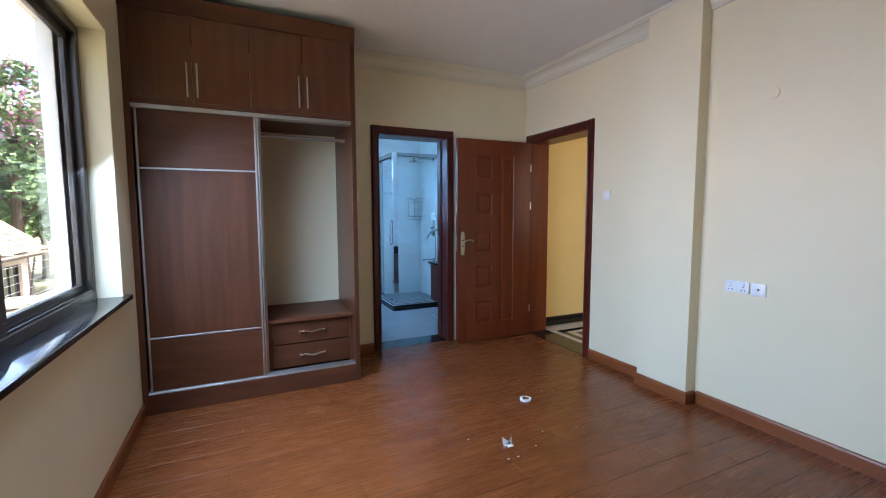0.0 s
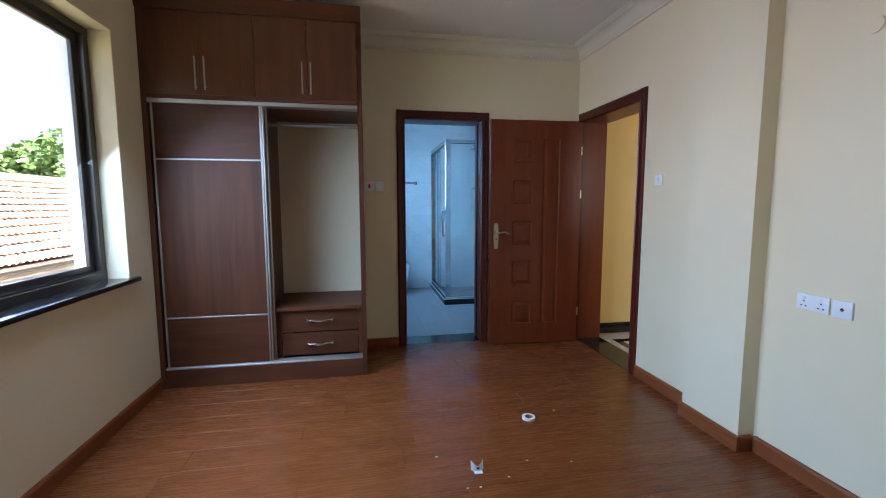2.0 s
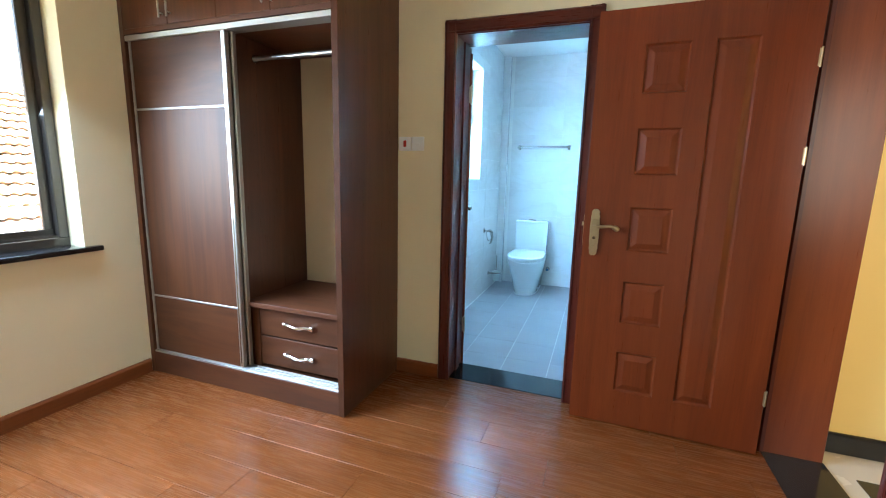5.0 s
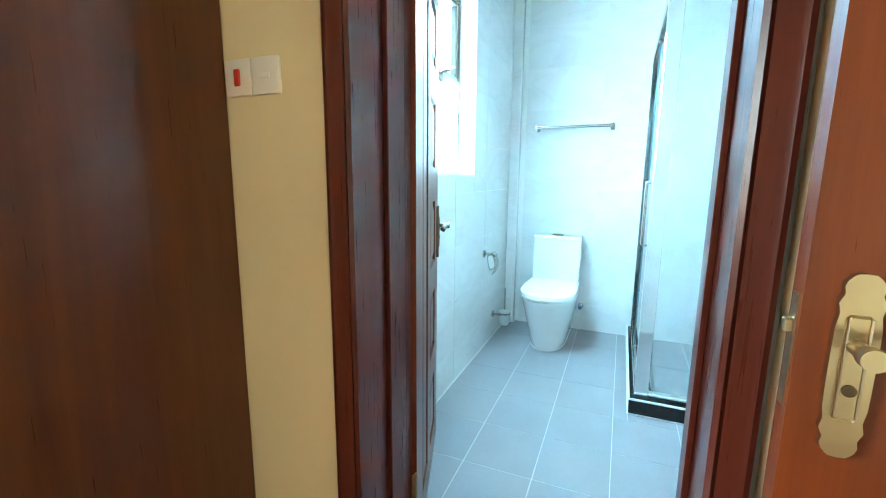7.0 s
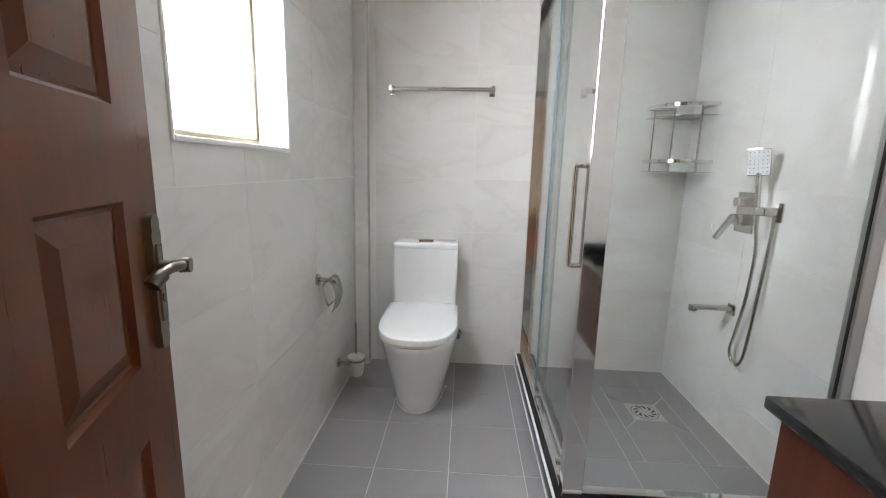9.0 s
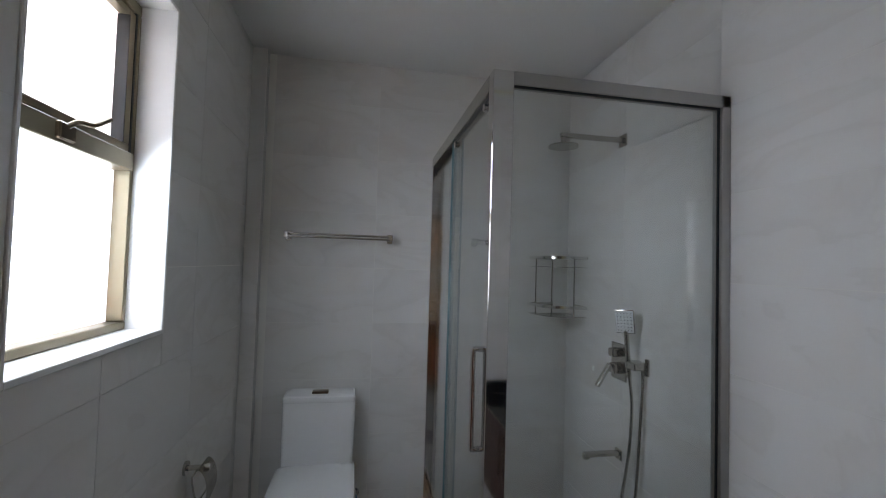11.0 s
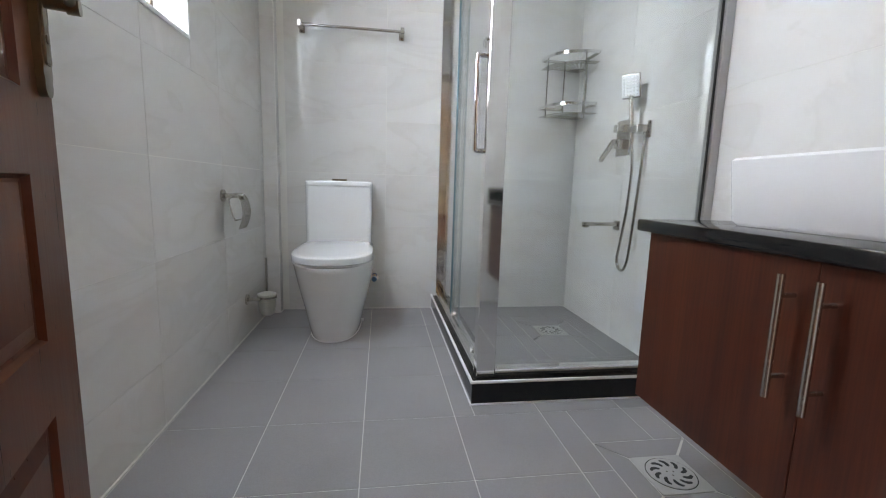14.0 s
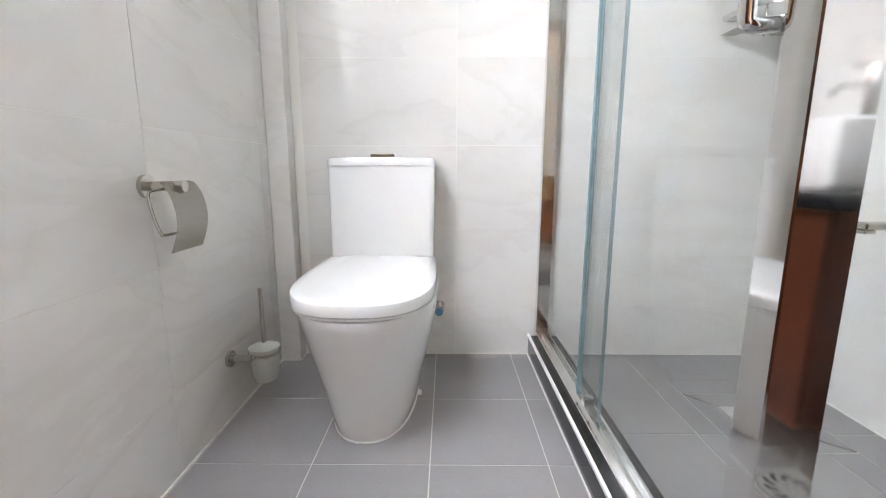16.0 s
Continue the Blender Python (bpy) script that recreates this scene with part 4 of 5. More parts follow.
# ---- towel rail ----
tr = thing("towel_rail", "double chrome towel rail on the wall", "towel rail", at=(-0.026, 0.012, -0.004))
for y, z in ((2.70, 1.688), (2.742, 1.706)):
    part("bar", rod((1.80, y, z), (2.405, y, z), 0.0065, 12), M_STEEL, tr)
for x in (1.812, 2.392):
    part("bracket", box(x - 0.011, x + 0.011, 2.692, 2.79, 1.678, 1.714, 0.003), M_STEEL, tr)
    part("wall_plate", box(x - 0.016, x + 0.016, 2.784, 2.7915, 1.668, 1.722, 0.002), M_STEEL, tr)

# ---- paper holder ----
ph = thing("toilet_paper_holder", "brushed steel paper holder with a curved flap", "paper holder", at=(0, -0.023, -0.033))
X0 = TX0 + 0.008
part("rosette", rod((X0, 2.079, 0.766), (X0 + 0.010, 2.079, 0.766), 0.0265, 28), M_STEEL, ph)
part("arm", rod((X0 + 0.008, 2.079, 0.766), (X0 + 0.085, 2.079, 0.766), 0.0105, 16), M_STEEL, ph)
part("knob", rod((X0 + 0.078, 2.079, 0.766), (X0 + 0.092, 2.079, 0.766), 0.0125, 16), M_STEEL, ph)
part("hook", tube(curve_points([(X0 + 0.046, 2.079, 0.760), (X0 + 0.046, 2.040, 0.757), (X0 + 0.048, 2.018, 0.748), (X0 + 0.058, 2.014, 0.70), (X0 + 0.068, 2.016, 0.668), (X0 + 0.070, 2.03, 0.663), (X0 + 0.070, 2.16, 0.663)], 6), 0.0034, 8), M_STEEL, ph)
_b = bmesh.new()
_rw = []
for x, z in [(p.x, p.z) for p in curve_points([(X0 + 0.060, 0, 0.778), (X0 + 0.074, 0, 0.772), (X0 + 0.090, 0, 0.745), (X0 + 0.098, 0, 0.70), (X0 + 0.092, 0, 0.66), (X0 + 0.078, 0, 0.622)], 4)]:
    _rw.append([_b.verts.new((x, yy, z)) for yy in (2.026, 2.085, 2.148)])
for a, b in zip(_rw, _rw[1:]):
    for j in range(2):
        _b.faces.new((a[j], a[j + 1], b[j + 1], b[j]))
bmesh.ops.solidify(_b, geom=_b.faces[:], thickness=0.0016)
part("flap", _b, M_STEEL, ph, "curved brushed steel flap")

# ---- toilet brush ----
tb = thing("toilet_brush", "toilet brush in a frosted glass wall holder", "toilet brush", at=(0, -0.008, -0.028))
part("rosette", rod((X0, 2.345, 0.218), (X0 + 0.010, 2.345, 0.218), 0.0265, 24), M_STEEL, tb)
part("arm", rod((X0 + 0.008, 2.345, 0.218), (X0 + 0.07, 2.345, 0.218), 0.0105, 14), M_STEEL, tb)
CB = (X0 + 0.088, 2.40)
def ring_at(r, z, n=24):
    return [(CB[0] + r * math.cos(2 * math.pi * i / n), CB[1] + r * math.sin(2 * math.pi * i / n), z) for i in range(n)]
part("holder_ring", loft([ring_at(r, z) for r, z in ((0.046, 0.213), (0.050, 0.213), (0.050, 0.223), (0.046, 0.223), (0.046, 0.213))], cap=False), M_STEEL, tb)
part("ring_arm", rod((X0 + 0.062, 2.345, 0.218), (X0 + 0.075, 2.357, 0.218), 0.006, 10), M_STEEL, tb)
part("cup", loft([ring_at(r, z) for r, z in ((0.024, 0.118), (0.033, 0.124), (0.041, 0.15), (0.0445, 0.20), (0.046, 0.232), (0.043, 0.232), (0.038, 0.15), (0.02, 0.13))]), M_CUP, tb, "frosted glass cup")
part("lid", loft([ring_at(r, z) for r, z in ((0.048, 0.233), (0.048, 0.236), (0.02, 0.246), (0.007, 0.250))]), M_CUP, tb)
part("handle", rod((CB[0], CB[1], 0.24), (CB[0], CB[1], 0.43), 0.0068, 12), M_STEEL, tb)

# ---- shower enclosure ----
kb = thing("shower_kerb", "black granite shower kerb with a white sealed edge", "shower kerb", kind="structure")
KH = 0.083
part("kerb_front", box(KX0, TX1 - 0.008, KY0, KY0 + 0.12, -0.002, KH, 0.002), M_GRANITE, kb)
part("kerb_side", box(KX0, KX0 + 0.12, KY0 + 0.12, TY1 - 0.008, -0.002, KH, 0.002), M_GRANITE, kb)
part("edge_strip", box(KX0 - 0.006, TX1 - 0.008, KY0 - 0.006, KY0 + 0.004, KH, KH + 0.011, 0.003, seg=2), M_SILICONE, kb, "white corner strip")
part("edge_strip", box(KX0 - 0.006, KX0 + 0.004, KY0 + 0.004, TY1 - 0.008, KH, KH + 0.011, 0.003, seg=2), M_SILICONE, kb, "white corner strip")
part("floor_seal", box(KX0 - 0.006, TX1 - 0.008, KY0 - 0.005, KY0, 0.0, 0.005), M_SILICONE, kb, soft=False)
part("floor_seal", box(KX0 - 0.005, KX0, KY0, TY1 - 0.008, 0.0, 0.005), M_SILICONE, kb, soft=False)

sh = thing("shower_enclosure", "glass shower enclosure with chrome frame and sliding door", "shower enclosure")
PX0, PX1, PY0, PY1 = KX0 + 0.024, KX0 + 0.096, KY0 + 0.040, KY0 + 0.090
SZ0, SZ1 = KH + 0.016, 2.20
part("corner_post", box(PX0, PX1, PY0, PY1, SZ0 - 0.016, SZ1, 0.002), M_CHROME, sh, "polished chrome corner post")
# fixed front panel
part("front_bottom_rail", box(PX1, TX1 - 0.012, PY0 + 0.004, PY1 - 0.008, SZ0 - 0.016, SZ0 + 0.020, 0.002), M_CHROME, sh)
part("front_top_rail", box(PX1, TX1 - 0.012, PY0, PY1 - 0.004, SZ1 - 0.045, SZ1, 0.002), M_ALU, sh)
part("wall_profile", box(TX1 - 0.045, TX1 - 0.0085, PY0, PY1 - 0.004, SZ0, SZ1, 0.002), M_ALU, sh)
part("rubber_seal", box(TX1 - 0.048, TX1 - 0.045, PY0 + 0.013, PY0 + 0.023, SZ0 + 0.02, SZ1 - 0.045), M_BLACK, sh, soft=False)
g = part("front_pane", box(PX1 - 0.004, TX1 - 0.046, PY0 + 0.015, PY0 + 0.021, SZ0 + 0.012, SZ1 - 0.04), M_SGLASS, sh, "clear glass panel", soft=False)
g.visible_shadow = False
part("seal_top", box(PX1, TX1 - 0.05, PY0 + 0.006, PY0 + 0.014, SZ1 - 0.052, SZ1 - 0.045), M_BLACK, sh, soft=False)
# sliding side
yb = TY1 - 0.009
part("side_top_rail", box(PX0, PX0 + 0.055, PY1, yb, SZ1 - 0.055, SZ1, 0.002), M_STEEL, sh)
part("side_top_gasket", box(PX0 + 0.012, PX0 + 0.040, PY1, yb, SZ1 - 0.062, SZ1 - 0.055), M_BLACK, sh, soft=False)
part("side_bottom_rail", box(PX0, PX0 + 0.055, PY1, yb, SZ0 - 0.016, SZ0 + 0.012, 0.002), M_CHROME, sh)
for x in (PX0 + 0.014, PX0 + 0.040):
    part("rail_rib", box(x, x + 0.004, PY1, yb, SZ0 + 0.012, SZ0 + 0.024), M_CHROME, sh, soft=False)
part("back_profile", box(PX0, PX0 + 0.050, yb - 0.030, yb, SZ0 + 0.012, SZ1 - 0.055, 0.002), M_CHROME, sh, "polished wall profile")
fx = part("fixed_pane", box(PX0 + 0.034, PX0 + 0.040, 2.14, yb - 0.028, SZ0 + 0.016, SZ1 - 0.058), M_SGLASS, sh, "clear glass panel", soft=False)
fx.visible_shadow = False
part("pane_edge", box(PX0 + 0.033, PX0 + 0.041, 2.135, 2.14, SZ0 + 0.016, SZ1 - 0.058), M_EDGE, fx, soft=False)
sl = part("sliding_pane", box(PX0 + 0.014, PX0 + 0.020, PY1 + 0.01, 2.245, SZ0 + 0.026, SZ1 - 0.058), M_SGLASS, sh, "clear glass sliding door", soft=False)
sl.visible_shadow = False
part("pane_edge", box(PX0 + 0.010, PX0 + 0.024, 2.245, 2.254, SZ0 + 0.026, SZ1 - 0.058, 0.002), M_EDGE, sl, "dark edge seal")
part("magnet_seal", box(PX0 + 0.010, PX0 + 0.026, PY1 + 0.001, PY1 + 0.012, SZ0 + 0.026, SZ1 - 0.058, 0.002), M_ALU, sl)
part("clear_seal", box(PX0 + 0.020, PX0 + 0.026, 2.20, 2.245, SZ0 + 0.026, SZ1 - 0.058), M_SGLASS, sl, soft=False)
for z in (SZ0 + 0.05, SZ1 - 0.085):
    for y in (1.68, 2.17):
        part("roller", rod((PX0 + 0.004, y, z), (PX0 + 0.030, y, z), 0.014, 16), M_CHROME, sl)
HY = 1.633
for sx, x in ((-1, PX0 + 0.014), (1, PX0 + 0.020)):
    hp = part("door_handle", tube(curve_points([(x, HY, 0.935), (x + sx * 0.030, HY, 0.935), (x + sx * 0.036, HY, 0.955), (x + sx * 0.036, HY, 1.09), (x + sx * 0.036, HY, 1.250), (x + sx * 0.030, HY, 1.268), (x, HY, 1.268)], 6), 0.0095, 12), M_CHROME, sl, "chrome D-shaped door handle")

# ---- shower fittings ----
XE = TX1 - 0.008
cs = thing("corner_shelf", "two-tier chrome wire corner shelf in the shower", "shelf")
WN = TY1 - 0.008
def fan(r, z, n=22, e=2.7):
    """The bowed front of the shelf, from the north wall round to the east wall."""
    out = []
    for k in range(n + 1):
        a = math.pi / 2 * k / n
        out.append((XE - 0.004 - r * max(math.cos(a), 0.0) ** (2 / e), WN - 0.004 - r * max(math.sin(a), 0.0) ** (2 / e), z))
    return out
def band(r, z0, z1, t=0.004):
    """A flat strip that follows the bowed front."""
    a, b = fan(r, z0), fan(r - t, z0)
    rings = [[p, (p[0], p[1], z1), (q[0], q[1], z1), q] for p, q in zip(a, b)]
    return loft(rings)
for zr in (1.318, 1.612):
    part("rim", band(0.258, zr - 0.009, zr + 0.009), M_CHROME, cs, "flat polished rim strip")
    part("side_rim", box(XE - 0.262, XE - 0.10, WN - 0.008, WN - 0.002, zr - 0.009, zr + 0.009, 0.001), M_STEEL, cs)
    part("side_rim", box(XE - 0.008, XE - 0.002, WN - 0.262, WN - 0.10, zr - 0.009, zr + 0.009, 0.001), M_STEEL, cs)
    zp = zr - 0.058
    out, inn = fan(0.262, zp), fan(0.205, zp)
    tray = part("tray", loft([[p, (p[0], p[1], zp + 0.003), (q[0], q[1], zp + 0.003), q] for p, q in zip(out, inn)]), M_STEEL, cs, "pressed steel tray with slots")
    part("tray_back", loft([[(x, y, h) for x, y, _ in fan(0.085, 0)] + [(XE - 0.004, WN - 0.004, h)] for h in (zp, zp + 0.003)]), M_STEEL, tray)
    # bars between the slots, splayed from the corner
    for k in range(2, 21, 2):
        a, b, c, d = fan(0.08, zp)[k - 1], fan(0.08, zp)[k], fan(0.21, zp)[k], fan(0.21, zp)[k - 1]
        part("tray_bar", loft([[a, b, c, d], [(p[0], p[1], zp + 0.003) for p in (a, b, c, d)]]), M_STEEL, tray, soft=False)
for x, y in (fan(0.252, 0)[3][:2], fan(0.252, 0)[19][:2], (XE - 0.11, WN - 0.008), (XE - 0.008, WN - 0.11)):
    part("upright", rod((x, y, 1.258), (x, y, 1.618), 0.0042, 8), M_STEEL, cs)

rh = thing("rain_shower", "thin round rain shower head on a steel wall arm", "shower head", at=(0, 0.080, 0.011))
part("wall_plate", box(XE - 0.010, XE, 2.098, 2.162, 2.178, 2.242, 0.003), M_STEEL, rh)
part("arm", box(3.17, XE - 0.005, 2.118, 2.142, 2.198, 2.222, 0.003), M_STEEL, rh)
part("drop", rod((3.185, 2.13, 2.20), (3.185, 2.13, 2.155), 0.012, 12), M_STEEL, rh)
part("head", rod((3.185, 2.13, 2.149), (3.185, 2.13, 2.156), 0.074, 40), M_STEEL, rh, "thin round shower plate")

mx = thing("shower_mixer", "square brushed shower mixer on the wall", "shower mixer", at=(0, 0.067, 0.025))
part("plate", box(XE - 0.008, XE, 2.085, 2.215, 0.965, 1.15, 0.003), M_STEEL, mx)
part("diverter", box(XE - 0.055, XE - 0.006, 2.128, 2.172, 1.085, 1.125, 0.004), M_STEEL, mx)
part("body", box(XE - 0.045, XE - 0.006, 2.125, 2.175, 1.00, 1.05, 0.004), M_STEEL, mx)
_lev = part("lever", box(-0.010, 0.010, -0.014, 0.014, -0.115, 0.02, 0.004), M_STEEL, mx)
_lev.location, _lev.rotation_euler = (XE - 0.062, 2.155, 1.03), (0, radians(32), 0)

hs = thing("hand_shower", "square hand shower on a bracket with a looped hose", "hand shower", at=(0, 0.045, 0.012))
HSX, HSY = XE - 0.055, 2.005
part("bracket", box(XE - 0.070, XE, 1.952, 2.028, 1.075, 1.110, 0.004), M_STEEL, hs)
part("bracket_plate", box(XE - 0.012, XE, 1.938, 1.962, 1.05, 1.13, 0.003), M_STEEL, hs)
part("grip", rod((HSX, HSY + 0.008, 1.03), (HSX - 0.018, HSY + 0.010, 1.25), 0.0115, 14), M_STEEL, hs)
_hd = part("head", box(-0.008, 0.008, -0.044, 0.044, -0.058, 0.058, 0.005, seg=2), M_CHROME, hs, "square spray head")
_hd.location, _hd.rotation_euler = (HSX - 0.022, HSY + 0.012, 1.295), (radians(-3), radians(-8), radians(42))
_fc = part("spray_face", box(-0.0125, -0.0095, -0.040, 0.040, -0.052, 0.052, 0.002), M_PLASTIC, _hd, "white spray face")
for i in range(5):
    for j in range(6):
        part("nozzle", box(-0.0140, -0.0118, -0.030 + i * 0.015 - 0.0022, -0.030 + i * 0.015 + 0.0022, -0.04 + j * 0.016 - 0.0022, -0.04 + j * 0.016 + 0.0022), M_STEEL, _hd, soft=False)
hose = curve_points([(HSX, HSY + 0.004, 1.03), (HSX + 0.004, HSY + -0.010, 0.90), (HSX + 0.01, HSY + 0.013, 0.70), (HSX + 0.02, HSY + 0.063, 0.52), (HSX + 0.022, HSY + 0.083, 0.44), (HSX + 0.022, HSY + 0.063, 0.395), (HSX + 0.022, HSY + 0.023, 0.388), (HSX + 0.022, HSY + -0.010, 0.44), (HSX + 0.024, HSY - 0.024, 0.56), (HSX + 0.03, HSY - 0.036, 0.78), (HSX + 0.035, HSY - 0.044, 1.0), (HSX + 0.035, HSY - 0.044, 1.08)], 10)
part("hose", tube(hose, 0.0075, 10), M_STEEL, hs, "ribbed metal hose")

spt = thing("bath_spout", "flat brushed wall spout in the shower", "spout", at=(0, 0.036, -0.006))
part("wall_plate", box(XE - 0.010, XE, 2.145, 2.20, 0.600, 0.652, 0.003), M_STEEL, spt)
part("spout", box(XE - 0.20, XE - 0.008, 2.155, 2.19, 0.622, 0.642, 0.004), M_STEEL, spt)
part("outlet", box(XE - 0.20, XE - 0.17, 2.157, 2.188, 0.612, 0.623, 0.003), M_STEEL, spt)

cap = thing("hook_pad", "small clear hook pad stuck to the tiles", "hook", group="clear hook pads")
part("pad", box(XE - 0.004, XE, 2.455, 2.475, 0.975, 1.0, 0.001), M_CUP, cap)

# ---- floor drains ----
def drain(c, label):
    d = thing("floor_drain", label, "drain", group="floor drains", at=(c[0], c[1], -0.006))
    d.scale = (1.38, 1.38, 1.0)
    part("plate", loft([[(x, y, z) for x, y in rrect(-0.058, 0.058, -0.058, 0.058, 0.006)] for z in (-0.004, 0.003)]), M_GRATE, d, "square matt steel plate")
    # flat black ring on the plate paints in the groove's shade
    part("groove", annulus(0.0485, 0.0505, 0.0031, 0.0034, 36), M_BLACK, d, "flat black ring laid on as the groove's shade", soft=False)
    part("grate", rod((0, 0, 0.0030), (0, 0, 0.0050), 0.0480, 36), M_GRATE, d, "round matt steel grate", soft=False)
    # no openings are cut: black shapes on the grate paint in their dark
    for k in range(10):
        a = 2 * math.pi * k / 10
        pts = [(0.021, -0.10), (0.024, -0.20), (0.031, -0.13), (0.038, 0.02), (0.0415, 0.22), (0.041, 0.34), (0.0375, 0.36), (0.034, 0.24), (0.029, 0.12), (0.023, 0.06)]
        part("slot", extrude_profile([(r * math.cos(a + o), r * math.sin(a + o)) for r, o in pts], 'z', 0.0046, 0.0053), M_BLACK, d, "black comma shape laid on as the dark of a slot", soft=False)
    for k in range(3):
        a = 2 * math.pi * k / 3 + 0.4
        part("screw", rod((0.008 * math.cos(a), 0.008 * math.sin(a), 0.005), (0.008 * math.cos(a), 0.008 * math.sin(a), 0.0056), 0.0022, 8), M_STEEL, d, soft=False)
    return d
drain(FD0, "round steel floor drain grate by the vanity")
drain(SD0, "round steel floor drain grate in the shower")

# ---- vanity ----
VXF, VYN, VYS = 3.0, 1.156, 0.162
va = thing("vanity_cabinet", "wall-hung cherry laminate vanity cabinet with two doors", "cabinet")
part("body", box(VXF + 0.020, TX1 - 0.009, VYS, VYN, 0.208, 0.690, 0.0015), M_VANITY, va)
mid = 0.684
for y0, y1, hy in ((mid + 0.0015, VYN, mid + 0.037), (VYS, mid - 0.0015, mid - 0.034)):
    d = part("door", box(VXF, VXF + 0.019, y0, y1, 0.208, 0.688, 0.0015), M_VANITY, va)
    hb = part("bar_handle", rod((VXF - 0.034, hy, 0.425), (VXF - 0.034, hy, 0.66), 0.0065, 14), M_STEEL, d, "brushed steel bar handle")
    for z in (0.465, 0.62):
        part("handle_post", rod((VXF + 0.001, hy, z), (VXF - 0.034, hy, z), 0.0045, 10), M_STEEL, hb)
ct = thing("vanity_countertop", "polished black granite vanity countertop", "countertop")
part("slab", box(2.977, TX1 - 0.0085, 0.160, 1.189, 0.691, 0.724, 0.005, seg=2), M_GRANITE, ct)
part("upstand", box(2.98, TX1 - 0.0085, 0.160, 0.180, 0.7245, 0.80, 0.002), M_GRANITE, ct)

ba = thing("vessel_basin", "white rectangular ceramic vessel basin", "basin")
bx0, bx1, by0, by1, bz0, bz1 = 3.10, 3.515, 0.44, 1.03, 0.7245, 0.888
rings = [[(x, y, z) for x, y in rrect(bx0 + e, bx1 - e, by0 + e, by1 - e, 0.02)] for z, e in ((bz0, 0.02), (bz0 + 0.01, 0.012), (bz1 - 0.006, 0.0), (bz1, 0.005))]
ri = [[(x, y, z) for x, y in rrect(bx0 + e, bx1 - 0.10 + (0.022 - e) * 0.3, by0 + e, by1 - e, 0.03)] for z, e in ((bz1, 0.017), (bz1 - 0.006, 0.022), (bz1 - 0.09, 0.055), (bz1 - 0.115, 0.09), (bz1 - 0.12, 0.15))]
part("bowl", loft(rings + ri), M_CERAMIC, ba)
part("waste", rod((3.25, 0.735, bz1 - 0.12), (3.25, 0.735, bz1 - 0.115), 0.022, 20), M_CHROME, ba, "chrome basin waste")

tp = thing("basin_tap", "tall chrome basin mixer tap", "tap")
TXX, TYY, TZ = 3.445, 0.735, 0.889
part("body", rod((TXX, TYY, TZ), (TXX, TYY, TZ + 0.16), 0.020, 24), M_CHROME, tp)
part("spout", tube(curve_points([(TXX, TYY, TZ + 0.11), (TXX - 0.05, TYY, TZ + 0.115), (TXX - 0.095, TYY, TZ + 0.11), (TXX - 0.12, TYY, TZ + 0.085)], 6), 0.011, 12), M_CHROME, tp)
part("lever", box(TXX - 0.075, TXX + 0.02, TYY - 0.009, TYY + 0.009, TZ + 0.158, TZ + 0.178, 0.004), M_CHROME, tp)
part("lever_base", rod((TXX, TYY, TZ + 0.16), (TXX, TYY, TZ + 0.172), 0.018, 20), M_CHROME, tp)

# ---- outside: ground, neighbouring house, boundary wall, trees ----
GZ = -3.3
M_GROUND = paint("dry_grass_ground", (0.16, 0.15, 0.07), (0.10, 0.11, 0.05), 0.9)
_b = bmesh.new()
bmesh.ops.create_grid(_b, x_segments=8, y_segments=8, size=900, matrix=Matrix.Translation((0, 0, GZ)))
setting("ground", _b, M_GROUND, "dry grassy ground outside the house", "ground")

M_STUCCO = paint("pale_pink_stucco", (0.66, 0.54, 0.44), (0.60, 0.48, 0.39), 0.85)
M_TRIM = paint("terracotta_trim_paint", (0.38, 0.20, 0.13), (0.32, 0.17, 0.11), 0.8)
M_FASCIA = paint("weathered_fascia_board", (0.24, 0.19, 0.15), (0.16, 0.12, 0.09), 0.8)
M_DARKPANE, _, _ = mat("dark_window_glass", (0.02, 0.022, 0.025), 0.08)
M_IRON, _, _ = mat("black_painted_iron", (0.02, 0.02, 0.022), 0.5)
M_CEMENT = paint("pale_cement_cap", (0.55, 0.52, 0.47), (0.46, 0.43, 0.39), 0.9)

def roof_tile_mat():
    m, nt, b = mat("weathered_clay_roof_tile", (0.4, 0.25, 0.17), 0.8)
    v = coords(nt)
    f = noise_tex(nt, v, 1.1, 5)
    g = noise_tex(nt, v, 9, 4)
    c = ramp(nt, f, [(0.3, (0.33, 0.21, 0.15)), (0.55, (0.45, 0.31, 0.22)), (0.8, (0.52, 0.40, 0.30))])
    c = mixc(nt, c, ramp(nt, g, [(0.3, (0.6, 0.55, 0.5)), (0.6, (1, 1, 1))]), 0.7, 'MULTIPLY')
    nt.links.new(c, b.inputs["Base Color"])
    return m
M_ROOF = roof_tile_mat()

house = thing("neighbour_house", "single-storey house with clay tile roof and arched windows", "house")
HX = -8.1
arches = [(10.0, 0.74), (12.55, 0.74), (15.25, 0.74)]
AZ0, AZ1 = -2.30, -0.82
bm = bmesh.new()
for a, b, c, d in cut_rects(-8.0, 20.8, GZ, -0.45, [(y - w / 2, y + w / 2, AZ0, AZ1) for y, w in arches] + [(18.6, 20.2, -2.4, -0.75)]):
    box(HX - 0.22, HX, a, b, c, d, bm=bm)
wall_h = part("wall", bm, M_STUCCO, house, soft=False)
part("wall", box(HX - 8, HX - 0.22, 20.58, 20.8, GZ, -0.45), M_STUCCO, house, soft=False)
part("wall", box(HX - 8.2, HX - 8, -8.0, 20.8, GZ, -0.45), M_STUCCO, house, soft=False)
